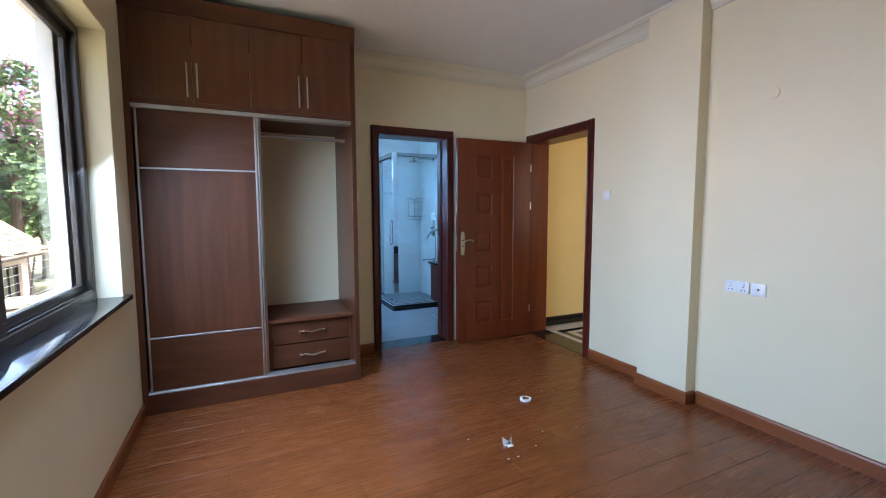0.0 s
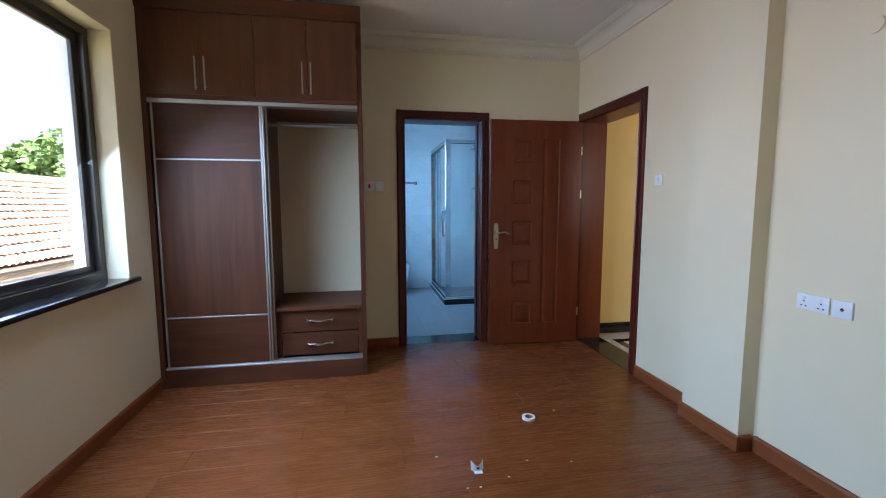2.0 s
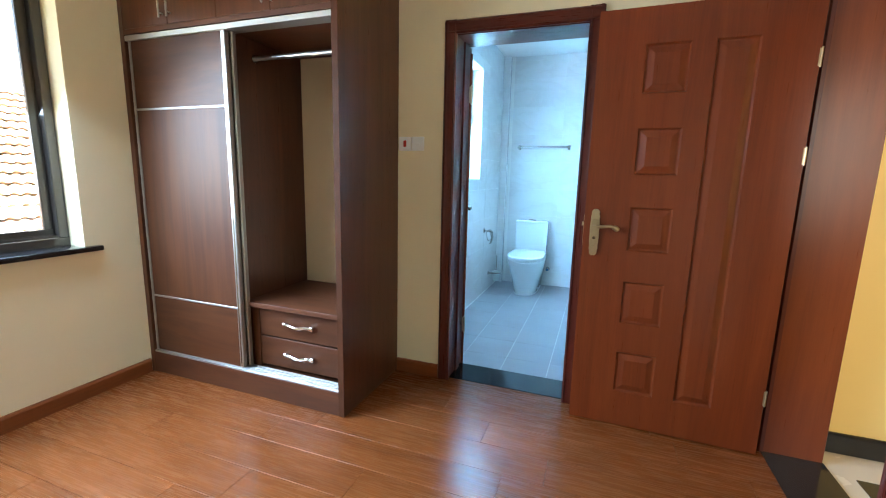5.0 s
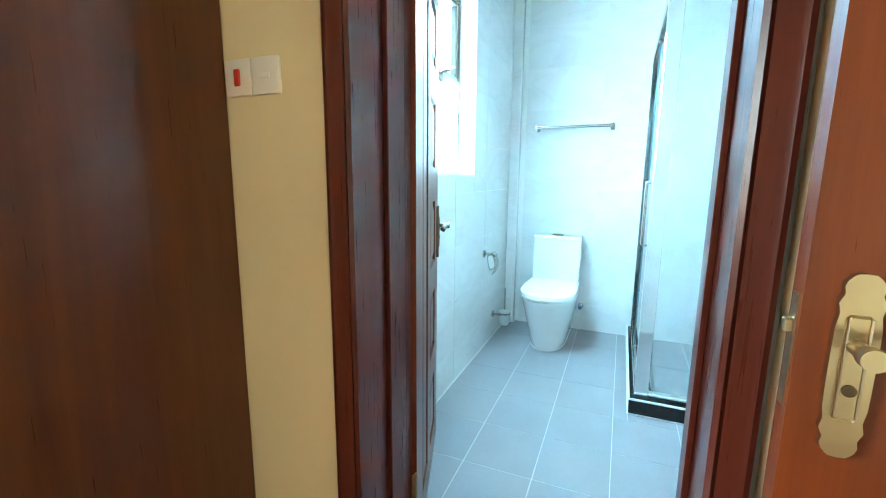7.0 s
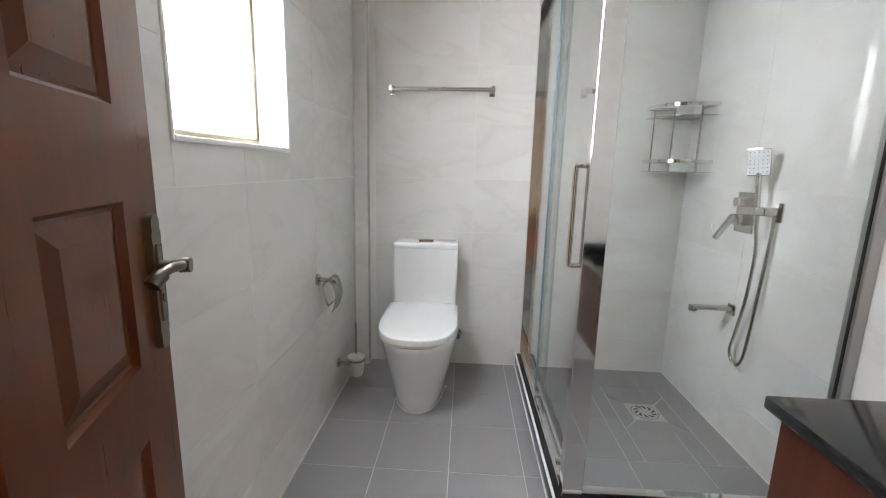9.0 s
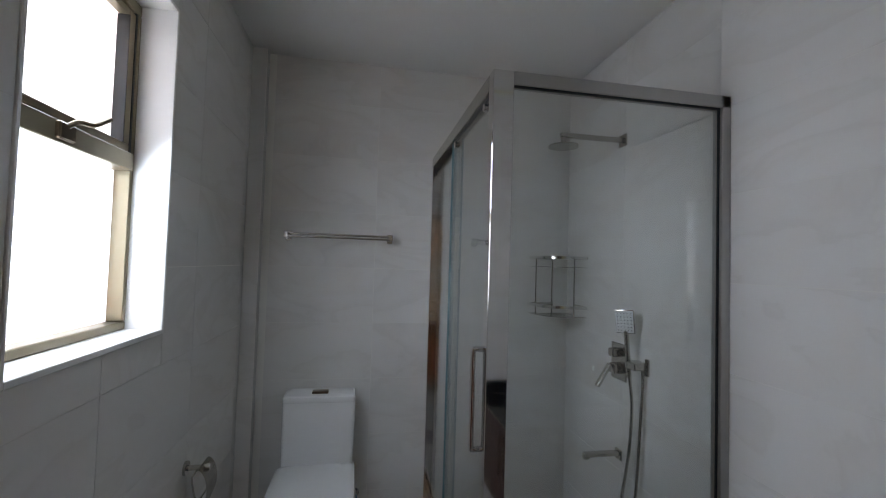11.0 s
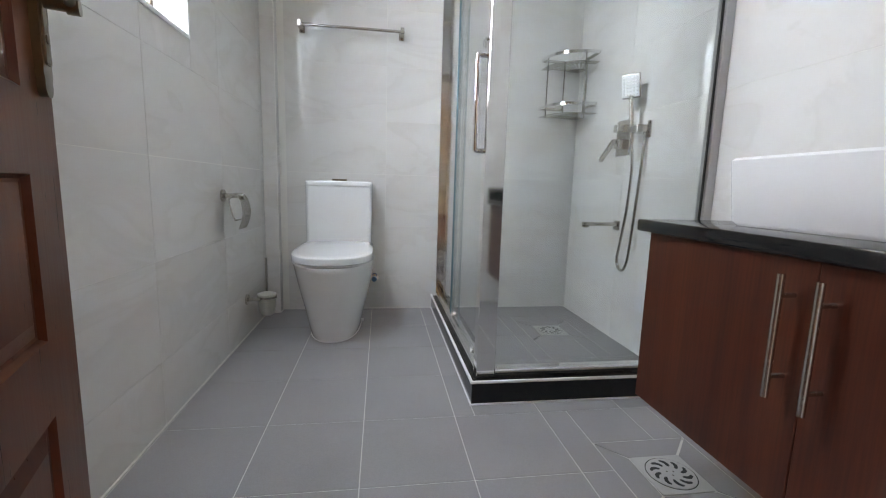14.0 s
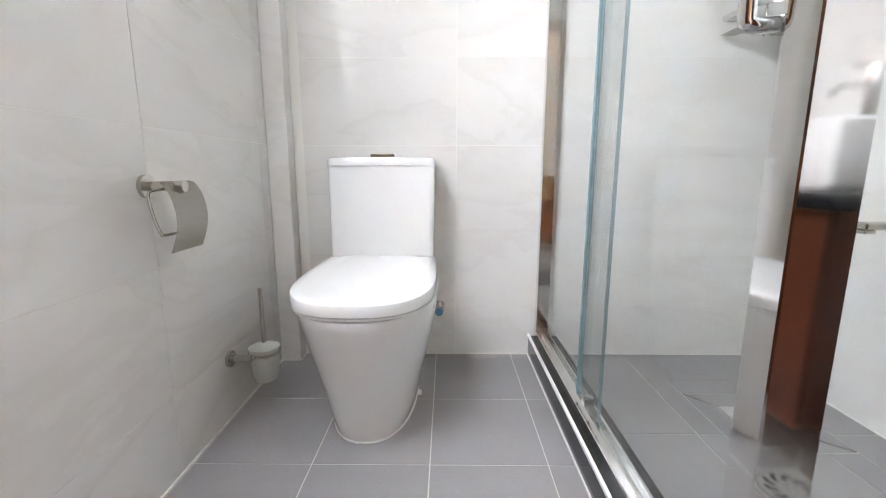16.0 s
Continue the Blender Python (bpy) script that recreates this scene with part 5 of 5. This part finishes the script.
for y, w in arches:
    r = w / 2
    zc = AZ1 - r
    # spandrels fill the square corners above the arch
    wn = part("window", box(HX - 0.16, HX - 0.14, y - r, y + r, AZ0, AZ1), M_DARKPANE, house, "arched window with dark panes", soft=False)
    for s in (-1, 1):
        arc = [(y + s * r * math.cos(a), zc + r * math.sin(a)) for a in [math.pi / 2 * i / 10 for i in range(11)]]
        part("spandrel", extrude_profile(arc + [(y + s * r, AZ1)], 'x', HX - 0.13, HX - 0.001), M_STUCCO, wn, soft=False)
    outer = [(y + (r + 0.09) * math.cos(a), zc + (r + 0.09) * math.sin(a)) for a in [math.pi * i / 16 for i in range(17)]]
    inner = [(y + r * math.cos(a), zc + r * math.sin(a)) for a in [math.pi * i / 16 for i in range(17)]]
    bmr = bmesh.new()
    A = [bmr.verts.new((HX + 0.035, u, v)) for u, v in [(y + r + 0.09, AZ0)] + outer + [(y - r - 0.09, AZ0)]]
    B = [bmr.verts.new((HX + 0.035, u, v)) for u, v in [(y + r, AZ0)] + inner + [(y - r, AZ0)]]
    for i in range(len(A) - 1):
        bmr.faces.new((A[i], A[i + 1], B[i + 1], B[i]))
    bmesh.ops.solidify(bmr, geom=bmr.faces[:], thickness=0.035)
    part("surround", bmr, M_STUCCO, wn)
    part("sill", box(HX - 0.02, HX + 0.10, y - r - 0.14, y + r + 0.14, AZ0 - 0.12, AZ0), M_TRIM, wn)
    for k in (-0.12, 0.12):
        part("bar", box(HX - 0.14, HX - 0.115, y + k - 0.012, y + k + 0.012, AZ0, AZ1 - 0.03), M_IRON, wn, soft=False)
    for z in (-1.95, -1.6, -1.25):
        part("bar", box(HX - 0.14, HX - 0.115, y - r, y + r, z - 0.012, z + 0.012), M_IRON, wn, soft=False)
wn = part("window", box(HX - 0.16, HX - 0.14, 18.6, 20.2, -2.4, -0.75), M_DARKPANE, house, "dark rectangular window", soft=False)
for y in (18.63, 19.4, 20.17):
    part("bar", box(HX - 0.14, HX - 0.10, y - 0.03, y + 0.03, -2.4, -0.75), M_IRON, wn, soft=False)

# roof: rows of wavy clay tiles on one slope towards us
EX, EZ, SL = -7.45, -0.22, 0.58
def on_slope(d):
    """A point at horizontal distance d back from the eave."""
    return EX - d, EZ + SL * d
def ridge_d(y):
    """How far back the slope goes at this y."""
    if y < 9.8: return 6.55
    if y < 12.1: return 6.55 - (y - 9.8) / 2.3 * 1.95
    if y < 24.0: return 4.6
    return max(4.6 - (y - 24.0) * 0.8, 0.05)
def row_start(y):
    return 0.0 if y < 20.9 else (y - 20.9) * 1.35
roofm = bmesh.new()
course, pitch = 0.385, 0.23
N = int(34.0 / (pitch / 4))
for k in range(18):
    d0, d1 = k * course, (k + 1) * course + 0.03
    prev = None
    for i in range(N):
        y = -8.2 + i * pitch / 4
        top = ridge_d(y)
        if d0 >= top or d0 < row_start(y) - course:
            prev = None
            continue
        e1 = min(d1, top)
        w = 0.028 * math.sin(2 * math.pi * i / 4 + 0.6) + 0.012 * math.sin(i * 12.9898 + k * 78.2) * 0.6
        x0, z0 = on_slope(d0)
        x1, z1 = on_slope(e1)
        lo = roofm.verts.new((x0 + 0.03, y, z0 + 0.085 + w))
        hi = roofm.verts.new((x1, y, z1 + 0.008 + w * 0.8))
        un = roofm.verts.new((x0 - 0.09, y, z0 + 0.045))
        if prev:
            roofm.faces.new((prev[0], lo, hi, prev[1]))
            roofm.faces.new((prev[2], un, lo, prev[0]))
        prev = (lo, hi, un)
roof = part("roof", roofm, M_ROOF, house, "weathered clay tile roof")
roof["kind"] = "stuff"
_bk = bmesh.new()
_v = [_bk.verts.new(p) for p in ((EX - 6.55, -8.2, EZ + SL * 6.55), (EX - 6.55, 9.8, EZ + SL * 6.55), (EX - 4.6, 12.1, EZ + SL * 4.6), (EX - 4.6, 24.0, EZ + SL * 4.6), (EX - 9.2, 24.0, EZ), (EX - 13.1, 9.8, EZ), (EX - 13.1, -8.2, EZ))]
_bk.faces.new(_v)
bmesh.ops.triangulate(_bk, faces=_bk.faces[:])
bmesh.ops.solidify(_bk, geom=_bk.faces[:], thickness=0.08)
part("back_slope", _bk, M_ROOF, house, soft=False)
# ridge caps
_rp = [(EX - 6.55, -8.2, EZ + SL * 6.55 + 0.05), (EX - 6.55, 9.8, EZ + SL * 6.55 + 0.05), (EX - 4.6, 12.1, EZ + SL * 4.6 + 0.05), (EX - 4.6, 24.0, EZ + SL * 4.6 + 0.05), (EX - 0.3, 21.0, EZ + 0.25)]
_cap = None
for a, b in zip(_rp, _rp[1:]):
    a, b = Vector(a), Vector(b)
    n = max(1, int((b - a).length / 0.42))
    for i in range(n):
        p, q = a.lerp(b, i / n), a.lerp(b, (i + 1.12) / n)
        if p.y < -2:
            continue
        L = (q - p).length
        if _cap is None:
            _cap = mesh_from(rod((0, 0, 0), (0, 0, 1), 0.115, 10, r2=0.095), "ridge_tile")
            smooth(_cap)
            _cap.materials.append(M_ROOF)
        o = new("ridge_tile", _cap)
        o.parent = house
        o.matrix_basis = Matrix.Translation(p) @ (q - p).to_track_quat('Z', 'Y').to_matrix().to_4x4() @ Matrix.Diagonal((1, 1, L, 1))
part("fascia", box(EX - 0.05, EX - 0.01, -8.2, 20.9, EZ - 0.20, EZ - 0.01), M_FASCIA, house, "weathered fascia board", soft=False)
part("gutter", extrude_profile([(EX + 0.0 + 0.06 * math.cos(a), EZ - 0.08 + 0.06 * math.sin(a)) for a in [math.pi + math.pi * i / 8 for i in range(9)]], 'y', -8.2, 20.9), M_FASCIA, house, "old half-round gutter")
part("soffit", box(HX, EX - 0.05, -8.2, 20.9, EZ - 0.22, EZ - 0.18), M_FASCIA, house, soft=False)

# boundary wall with electric fence
bwall = thing("boundary_wall", "low rendered boundary wall with pale cement coping", "boundary wall")
BWX = -4.6
part("wall", box(BWX - 0.1, BWX + 0.1, -6, 22, GZ, -1.03), M_STUCCO, bwall, soft=False)
part("coping", box(BWX - 0.16, BWX + 0.16, -6, 22, -1.03, -0.95, 0.01), M_CEMENT, bwall)
for y in (0.3, 5.1, 9.9, 14.7):
    pp = part("pillar", box(BWX - 0.2, BWX + 0.2, y - 0.2, y + 0.2, GZ, -0.86, 0.01), M_STUCCO, bwall)
    part("pillar_cap", box(BWX - 0.30, BWX + 0.30, y - 0.62, y + 0.62, -0.86, -0.76, 0.02), M_CEMENT, pp, "pale cement pillar cap")
fence = thing("electric_fence", "electric fence wires on iron posts", "fence")
for y in (1.4, 6.02, 6.32, 10.8, 15.6):
    fp = part("post", rod((BWX, y, -0.97), (BWX + 0.18, y, 0.24), 0.022, 8), M_IRON, fence, "black iron fence post")
    for k in range(5):
        part("insulator", rod((BWX + 0.03 + 0.034 * k, y, -0.76 + 0.22 * k), (BWX + 0.11 + 0.034 * k, y, -0.76 + 0.22 * k), 0.02, 8), M_IRON, fp)
for z in (-0.8, -0.5, -0.2):
    part("cross_bar", rod((BWX + 0.08, 6.02, z), (BWX + 0.08, 6.32, z), 0.016, 8), M_IRON, fence)
for k in range(5):
    part("wire", rod((BWX + 0.11 + 0.034 * k, -6, -0.76 + 0.22 * k), (BWX + 0.11 + 0.034 * k, 22, -0.76 + 0.22 * k), 0.006, 6), M_ALU, fence)

def leaf_mat(name, c1, c2):
    m, nt, b = mat(name, c1, 0.5)
    gm = nt.nodes.new("ShaderNodeNewGeometry")
    col = ramp(nt, gm.outputs["Random Per Island"], [(0.1, c1), (0.9, c2)])
    nt.links.new(col, b.inputs["Base Color"])
    b.inputs["Subsurface Weight"].default_value = 0.0
    return m
M_LEAF = leaf_mat("green_leaves", (0.10, 0.175, 0.07), (0.20, 0.30, 0.12))
M_LEAF_D = leaf_mat("dark_green_leaves", (0.08, 0.135, 0.065), (0.16, 0.235, 0.105))
M_LEAF_L = leaf_mat("light_green_leaves", (0.09, 0.17, 0.04), (0.16, 0.26, 0.06))
M_FLOWER = leaf_mat("pink_flowers", (0.45, 0.10, 0.28), (0.60, 0.20, 0.40))
M_BARK = paint("grey_brown_bark", (0.16, 0.12, 0.09), (0.09, 0.07, 0.05), 0.9)

def leaves(rng, blobs, n, size):
    vs, fs = [], []
    tot = sum(b[3] ** 2 for b in blobs)
    for bx, by, bz, br, fz in blobs:
        for _ in range(int(n * br ** 2 / tot)):
            u = Vector((rng.gauss(0, 1), rng.gauss(0, 1), rng.gauss(0, 1))).normalized()
            rr = br * (0.45 + 0.62 * rng.random() ** 0.7)
            p = Vector((bx, by, bz)) + Vector((u.x * rr, u.y * rr, u.z * rr * fz))
            s = size * rng.uniform(0.6, 1.3)
            a = Vector((rng.gauss(0, 1), rng.gauss(0, 1), rng.gauss(0, 0.5))).normalized()
            c = a.cross(Vector((rng.gauss(0, 1), rng.gauss(0, 1), rng.gauss(0, 1)))).normalized()
            i = len(vs)
            vs += [p - a * s, p + c * s * 0.42 + Vector((0, 0, s * 0.12)), p + a * s, p - c * s * 0.42]
            fs.append((i, i + 1, i + 2, i + 3))
    me = bpy.data.meshes.new("crown")
    me.from_pydata([tuple(v) for v in vs], [], fs)
    return me

def tree(label, x, y, h, spread, m, seed, n=4500, size=0.28, bare=0.35, nb=12, flower=0):
    rng = random.Random(seed)
    t = thing("tree", label, "tree", group="trees behind the house", at=(x, y, GZ))
    trunk = bmesh.new()
    tube(curve_points([(0, 0, -0.1), (rng.uniform(-.2, .2), rng.uniform(-.2, .2), h * 0.25), (rng.uniform(-.4, .4), rng.uniform(-.4, .4), h * 0.55), (rng.uniform(-.6, .6), rng.uniform(-.6, .6), h * 0.9)], 4), 0.02 * h, 8, trunk)
    for v in trunk.verts:
        f = 1.25 - 0.95 * min(v.co.z / h, 1)
        v.co.x *= f
        v.co.y *= f
    tk = part("trunk", trunk, M_BARK, t)
    blobs = []
    for i in range(nb):
        a = 2 * math.pi * (i * 0.618) + rng.uniform(-.3, .3)
        hz = h * (bare + (0.97 - bare) * (i + 0.5) / nb)
        prof = math.sin(math.pi * (0.16 + 0.78 * (i + 0.5) / nb)) ** 0.7
        rr = spread * prof * rng.uniform(0.35, 0.85)
        br = spread * rng.uniform(0.26, 0.46)
        c = (rr * math.cos(a), rr * math.sin(a), hz, br, 0.62)
        blobs.append(c)
        part("limb", tube(curve_points([(0, 0, hz * 0.72), (c[0] * 0.45, c[1] * 0.45, hz * 0.86), (c[0] * 0.95, c[1] * 0.95, hz)], 3), 0.006 * h * (1.1 - 0.6 * i / nb), 6), M_BARK, tk)
    me = leaves(rng, blobs, n, size)
    me.materials.append(m)
    cr = new("crown", me)
    cr.parent = t
    if flower:
        mf = leaves(rng, [(b[0] * 1.05, b[1] * 1.05, b[2] + 0.15, b[3] * 1.03, b[4]) for b in blobs[nb // 2:]], flower, size * 0.7)
        mf.materials.append(M_FLOWER)
        fo = new("blossom", mf)
        fo.parent = t
        fo["label"] = "pink blossom among the leaves"
    return t
tree("tall leafy dark green tree behind the roof", -17.5, 13.4, 19.5, 4.2, M_LEAF, 1, 6500, 0.25, 0.30, 18)
tree("tall leafy dark green tree behind the roof", -20.3, 17.7, 20.5, 4.2, M_LEAF_D, 2, 6500, 0.27, 0.28, 18)
tree("tall leafy dark green tree behind the roof", -14.9, 13.2, 11.5, 2.7, M_LEAF, 12, 4200, 0.23, 0.34, 14)
tree("tall thin light green tree with gaps in its crown", -16.0, 27.0, 9.4, 2.6, M_LEAF_L, 3, 1700, 0.27, 0.55, 11)
tree("dark tree with pink blossom beside the roof", -10.6, 27.6, 13.2, 3.6, M_LEAF_D, 4, 6000, 0.23, 0.30, 16, 900)
for i, (x, y, h, s, m) in enumerate(((-22, 23, 8.6, 3.2, M_LEAF), (-19.5, 27.5, 8.4, 3.0, M_LEAF_L), (-17.5, 31, 9.0, 3.4, M_LEAF_D), (-14.0, 32.5, 9.2, 3.4, M_LEAF), (-24.5, 28, 9.4, 3.6, M_LEAF_D), (-28, 24, 10.2, 4.0, M_LEAF), (-12.5, 36, 9.5, 3.8, M_LEAF_L))):
    tree("round bushy green tree beyond the roof", x, y, h, s, m, 20 + i, 3200, 0.27, 0.35, 11)

# ---- floor planks, tiles ----
fl = thing("floor", "orange-brown laminate plank floor with a soft shine", "floor", kind="structure")
_rng = random.Random(9)
PW = 0.195
y = -0.002
row = 0
while y > BY0:
    x = 0.0 - _rng.uniform(0, 1.2)
    y0 = max(y - PW, BY0)
    while x < BX1 + 0.004:
        x0, x1 = max(x, 0.0), min(x + 1.215, BX1 + 0.002)
        if x1 - x0 > 0.05:
            part("plank", box(x0 + 0.0006, x1 - 0.0006, y0 + 0.0006, y - 0.0006, -0.0135, 0.0, 0.0008), M_FLOOR, fl, soft=False)
        x += 1.215
    y -= PW
part("plank", box(DX0 + 0.03, DX1 - 0.03, -0.001, 0.0215, -0.0135, 0.0, 0.0008), M_FLOOR, fl, soft=False)

def tiles_wall(parent, axis, at, sgn, u0, u1, v0, v1, holes, u_start, tu=0.60, tv=0.3245, v_start=-0.108, stagger=0.0):
    """Tiles 8 mm proud of a wall; at: the wall's plane; sgn: the way it faces."""
    g = 0.0011
    v = v_start
    row = 0
    while v < v1:
        u = u_start - tu + (stagger if row % 2 else 0)
        while u < u1:
            a0, a1, b0, b1 = max(u, u0), min(u + tu, u1), max(v, v0), min(v + tv, v1)
            if a1 - a0 > 0.01 and b1 - b0 > 0.01:
                for c0, c1, d0, d1 in cut_rects(a0, a1, b0, b1, holes):
                    if c1 - c0 < 0.006 or d1 - d0 < 0.006:
                        continue
                    p0, p1 = sorted((at + sgn * 0.005, at + sgn * 0.008))
                    if axis == 'x':
                        bm = box(p0, p1, c0 + g, c1 - g, d0 + g, d1 - g)
                    else:
                        bm = box(c0 + g, c1 - g, p0, p1, d0 + g, d1 - g)
                    part("tile", bm, M_WTILE, parent, soft=False)
            u += tu
        v += tv
        row += 1
S = bpy.data.objects
tiles_wall(S["bathroom_wall_west"], 'x', TX0, 1, 0.157, TY1, 0.0, TCEIL, [(VY0 - 0.001, VY1 + 0.001, VZ0 - 0.013, VZ1 + 0.001)], 0.87)
tiles_wall(S["bathroom_wall_north"], 'y', TY1, -1, TX0 + 0.008, TX1 - 0.008, 0.0, TCEIL, [], 2.28)
tiles_wall(S["bathroom_wall_east"], 'x', TX1, -1, 0.157, TY1 - 0.008, 0.0, TCEIL, [], 0.40)
tiles_wall(S["bathroom_wall_south"], 'y', TY0, 1, TX0 - 0.046, TX1, -0.026, 2.74, [(DX0, DX1, -0.02, DZ)], 1.80)

bf = thing("bathroom_floor", "matt grey square floor tiles with pale joints", "floor", kind="structure")
def tiles_floor(x0, x1, y0, y1, xs, ys, px, py, holes, z1=0.0):
    x = xs
    while x < x1:
        y = ys
        while y < y1:
            a0, a1, b0, b1 = max(x, x0), min(x + px, x1), max(y, y0), min(y + py, y1)
            if a1 - a0 > 0.004 and b1 - b0 > 0.004:
                for c0, c1, d0, d1 in cut_rects(a0, a1, b0, b1, holes):
                    if c1 - c0 > 0.004 and d1 - d0 > 0.004:
                        part("tile", box(c0 + 0.0015, c1 - 0.0015, d0 + 0.0015, d1 - 0.0015, -0.002, z1, 0.0006), M_FTILE, bf, soft=False)
            y += py
        x += px
FD, SDR = FD0, SD0
R1, R2 = 0.16, 0.082
hole1 = (FD[0] - R1, FD[0] + R1, FD[1] - R1, FD[1] + R1)
hole2 = (SDR[0] - R1, SDR[0] + R1, SDR[1] - R1, SDR[1] + R1)
tiles_floor(TX0 + 0.008, TX1 - 0.008, 0.161, TY1 - 0.008, 1.255, 0.1105, 0.3146, 0.3322, [(KX0 - 0.002, TX1, KY0 - 0.002, TY1), hole1])
tiles_floor(KX0 + 0.12, TX1 - 0.008, KY0 + 0.12, TY1 - 0.008, 2.678, 1.58, 0.309, 0.3322, [hole2])
def drain_tiles(c):
    """Four mitred tiles that slope to the grate."""
    o = [(c[0] + R1 * sx, c[1] + R1 * sy) for sx, sy in ((-1, -1), (1, -1), (1, 1), (-1, 1))]
    i = [(c[0] + R2 * sx, c[1] + R2 * sy) for sx, sy in ((-1, -1), (1, -1), (1, 1), (-1, 1))]
    for k in range(4):
        a, b, d, e = o[k], o[(k + 1) % 4], i[(k + 1) % 4], i[k]
        mx, my = (a[0] + b[0] + d[0] + e[0]) / 4, (a[1] + b[1] + d[1] + e[1]) / 4
        def sh(p, z, f=0.955):
            return (mx + (p[0] - mx) * f, my + (p[1] - my) * f, z)
        bm = loft([[sh(a, -0.010), sh(b, -0.010), sh(d, -0.012), sh(e, -0.012)], [sh(a, -0.0005), sh(b, -0.0005), sh(d, -0.005), sh(e, -0.005)]])
        part("tile", bm, M_FTILE, bf, soft=False)
drain_tiles(FD)
drain_tiles(SDR)

for r in ((TX0 + 0.0085, TX0 + 0.0125, 0.165, 2.731), (1.6435, 1.6475, 2.734, TY1 - 0.0085), (1.6475, KX0 - 0.006, TY1 - 0.0125, TY1 - 0.0085), (TX0 + 0.0125, 1.6435, 2.7295, 2.7335),
          (TX1 - 0.0125, TX1 - 0.0085, KY0 + 0.121, TY1 - 0.0085), (KX0 + 0.121, TX1 - 0.0125, TY1 - 0.0125, TY1 - 0.0085)):
    part("joint_strip", box(*r, -0.001, 0.0045), M_WGROUT, bf, soft=False)
# set the bathroom's fittings and shell into the house
ROOM = {"bathroom_wall_west", "bathroom_wall_east", "bathroom_wall_north", "bathroom_ceiling", "bathroom_subfloor", "bathroom_floor", "window_2",
        "bathroom_window_reveal", "toilet", "stop_valve", "pipe_boxing", "towel_rail", "toilet_paper_holder", "toilet_brush", "shower_kerb",
        "shower_enclosure", "corner_shelf", "rain_shower", "shower_mixer", "hand_shower", "bath_spout", "hook_pad", "floor_drain",
        "vanity_cabinet", "vanity_countertop", "vessel_basin", "basin_tap"}
for o in scene.collection.objects:
    if o.parent is None and o.name.split(".")[0] in ROOM:
        o.matrix_basis = BATH @ o.matrix_basis
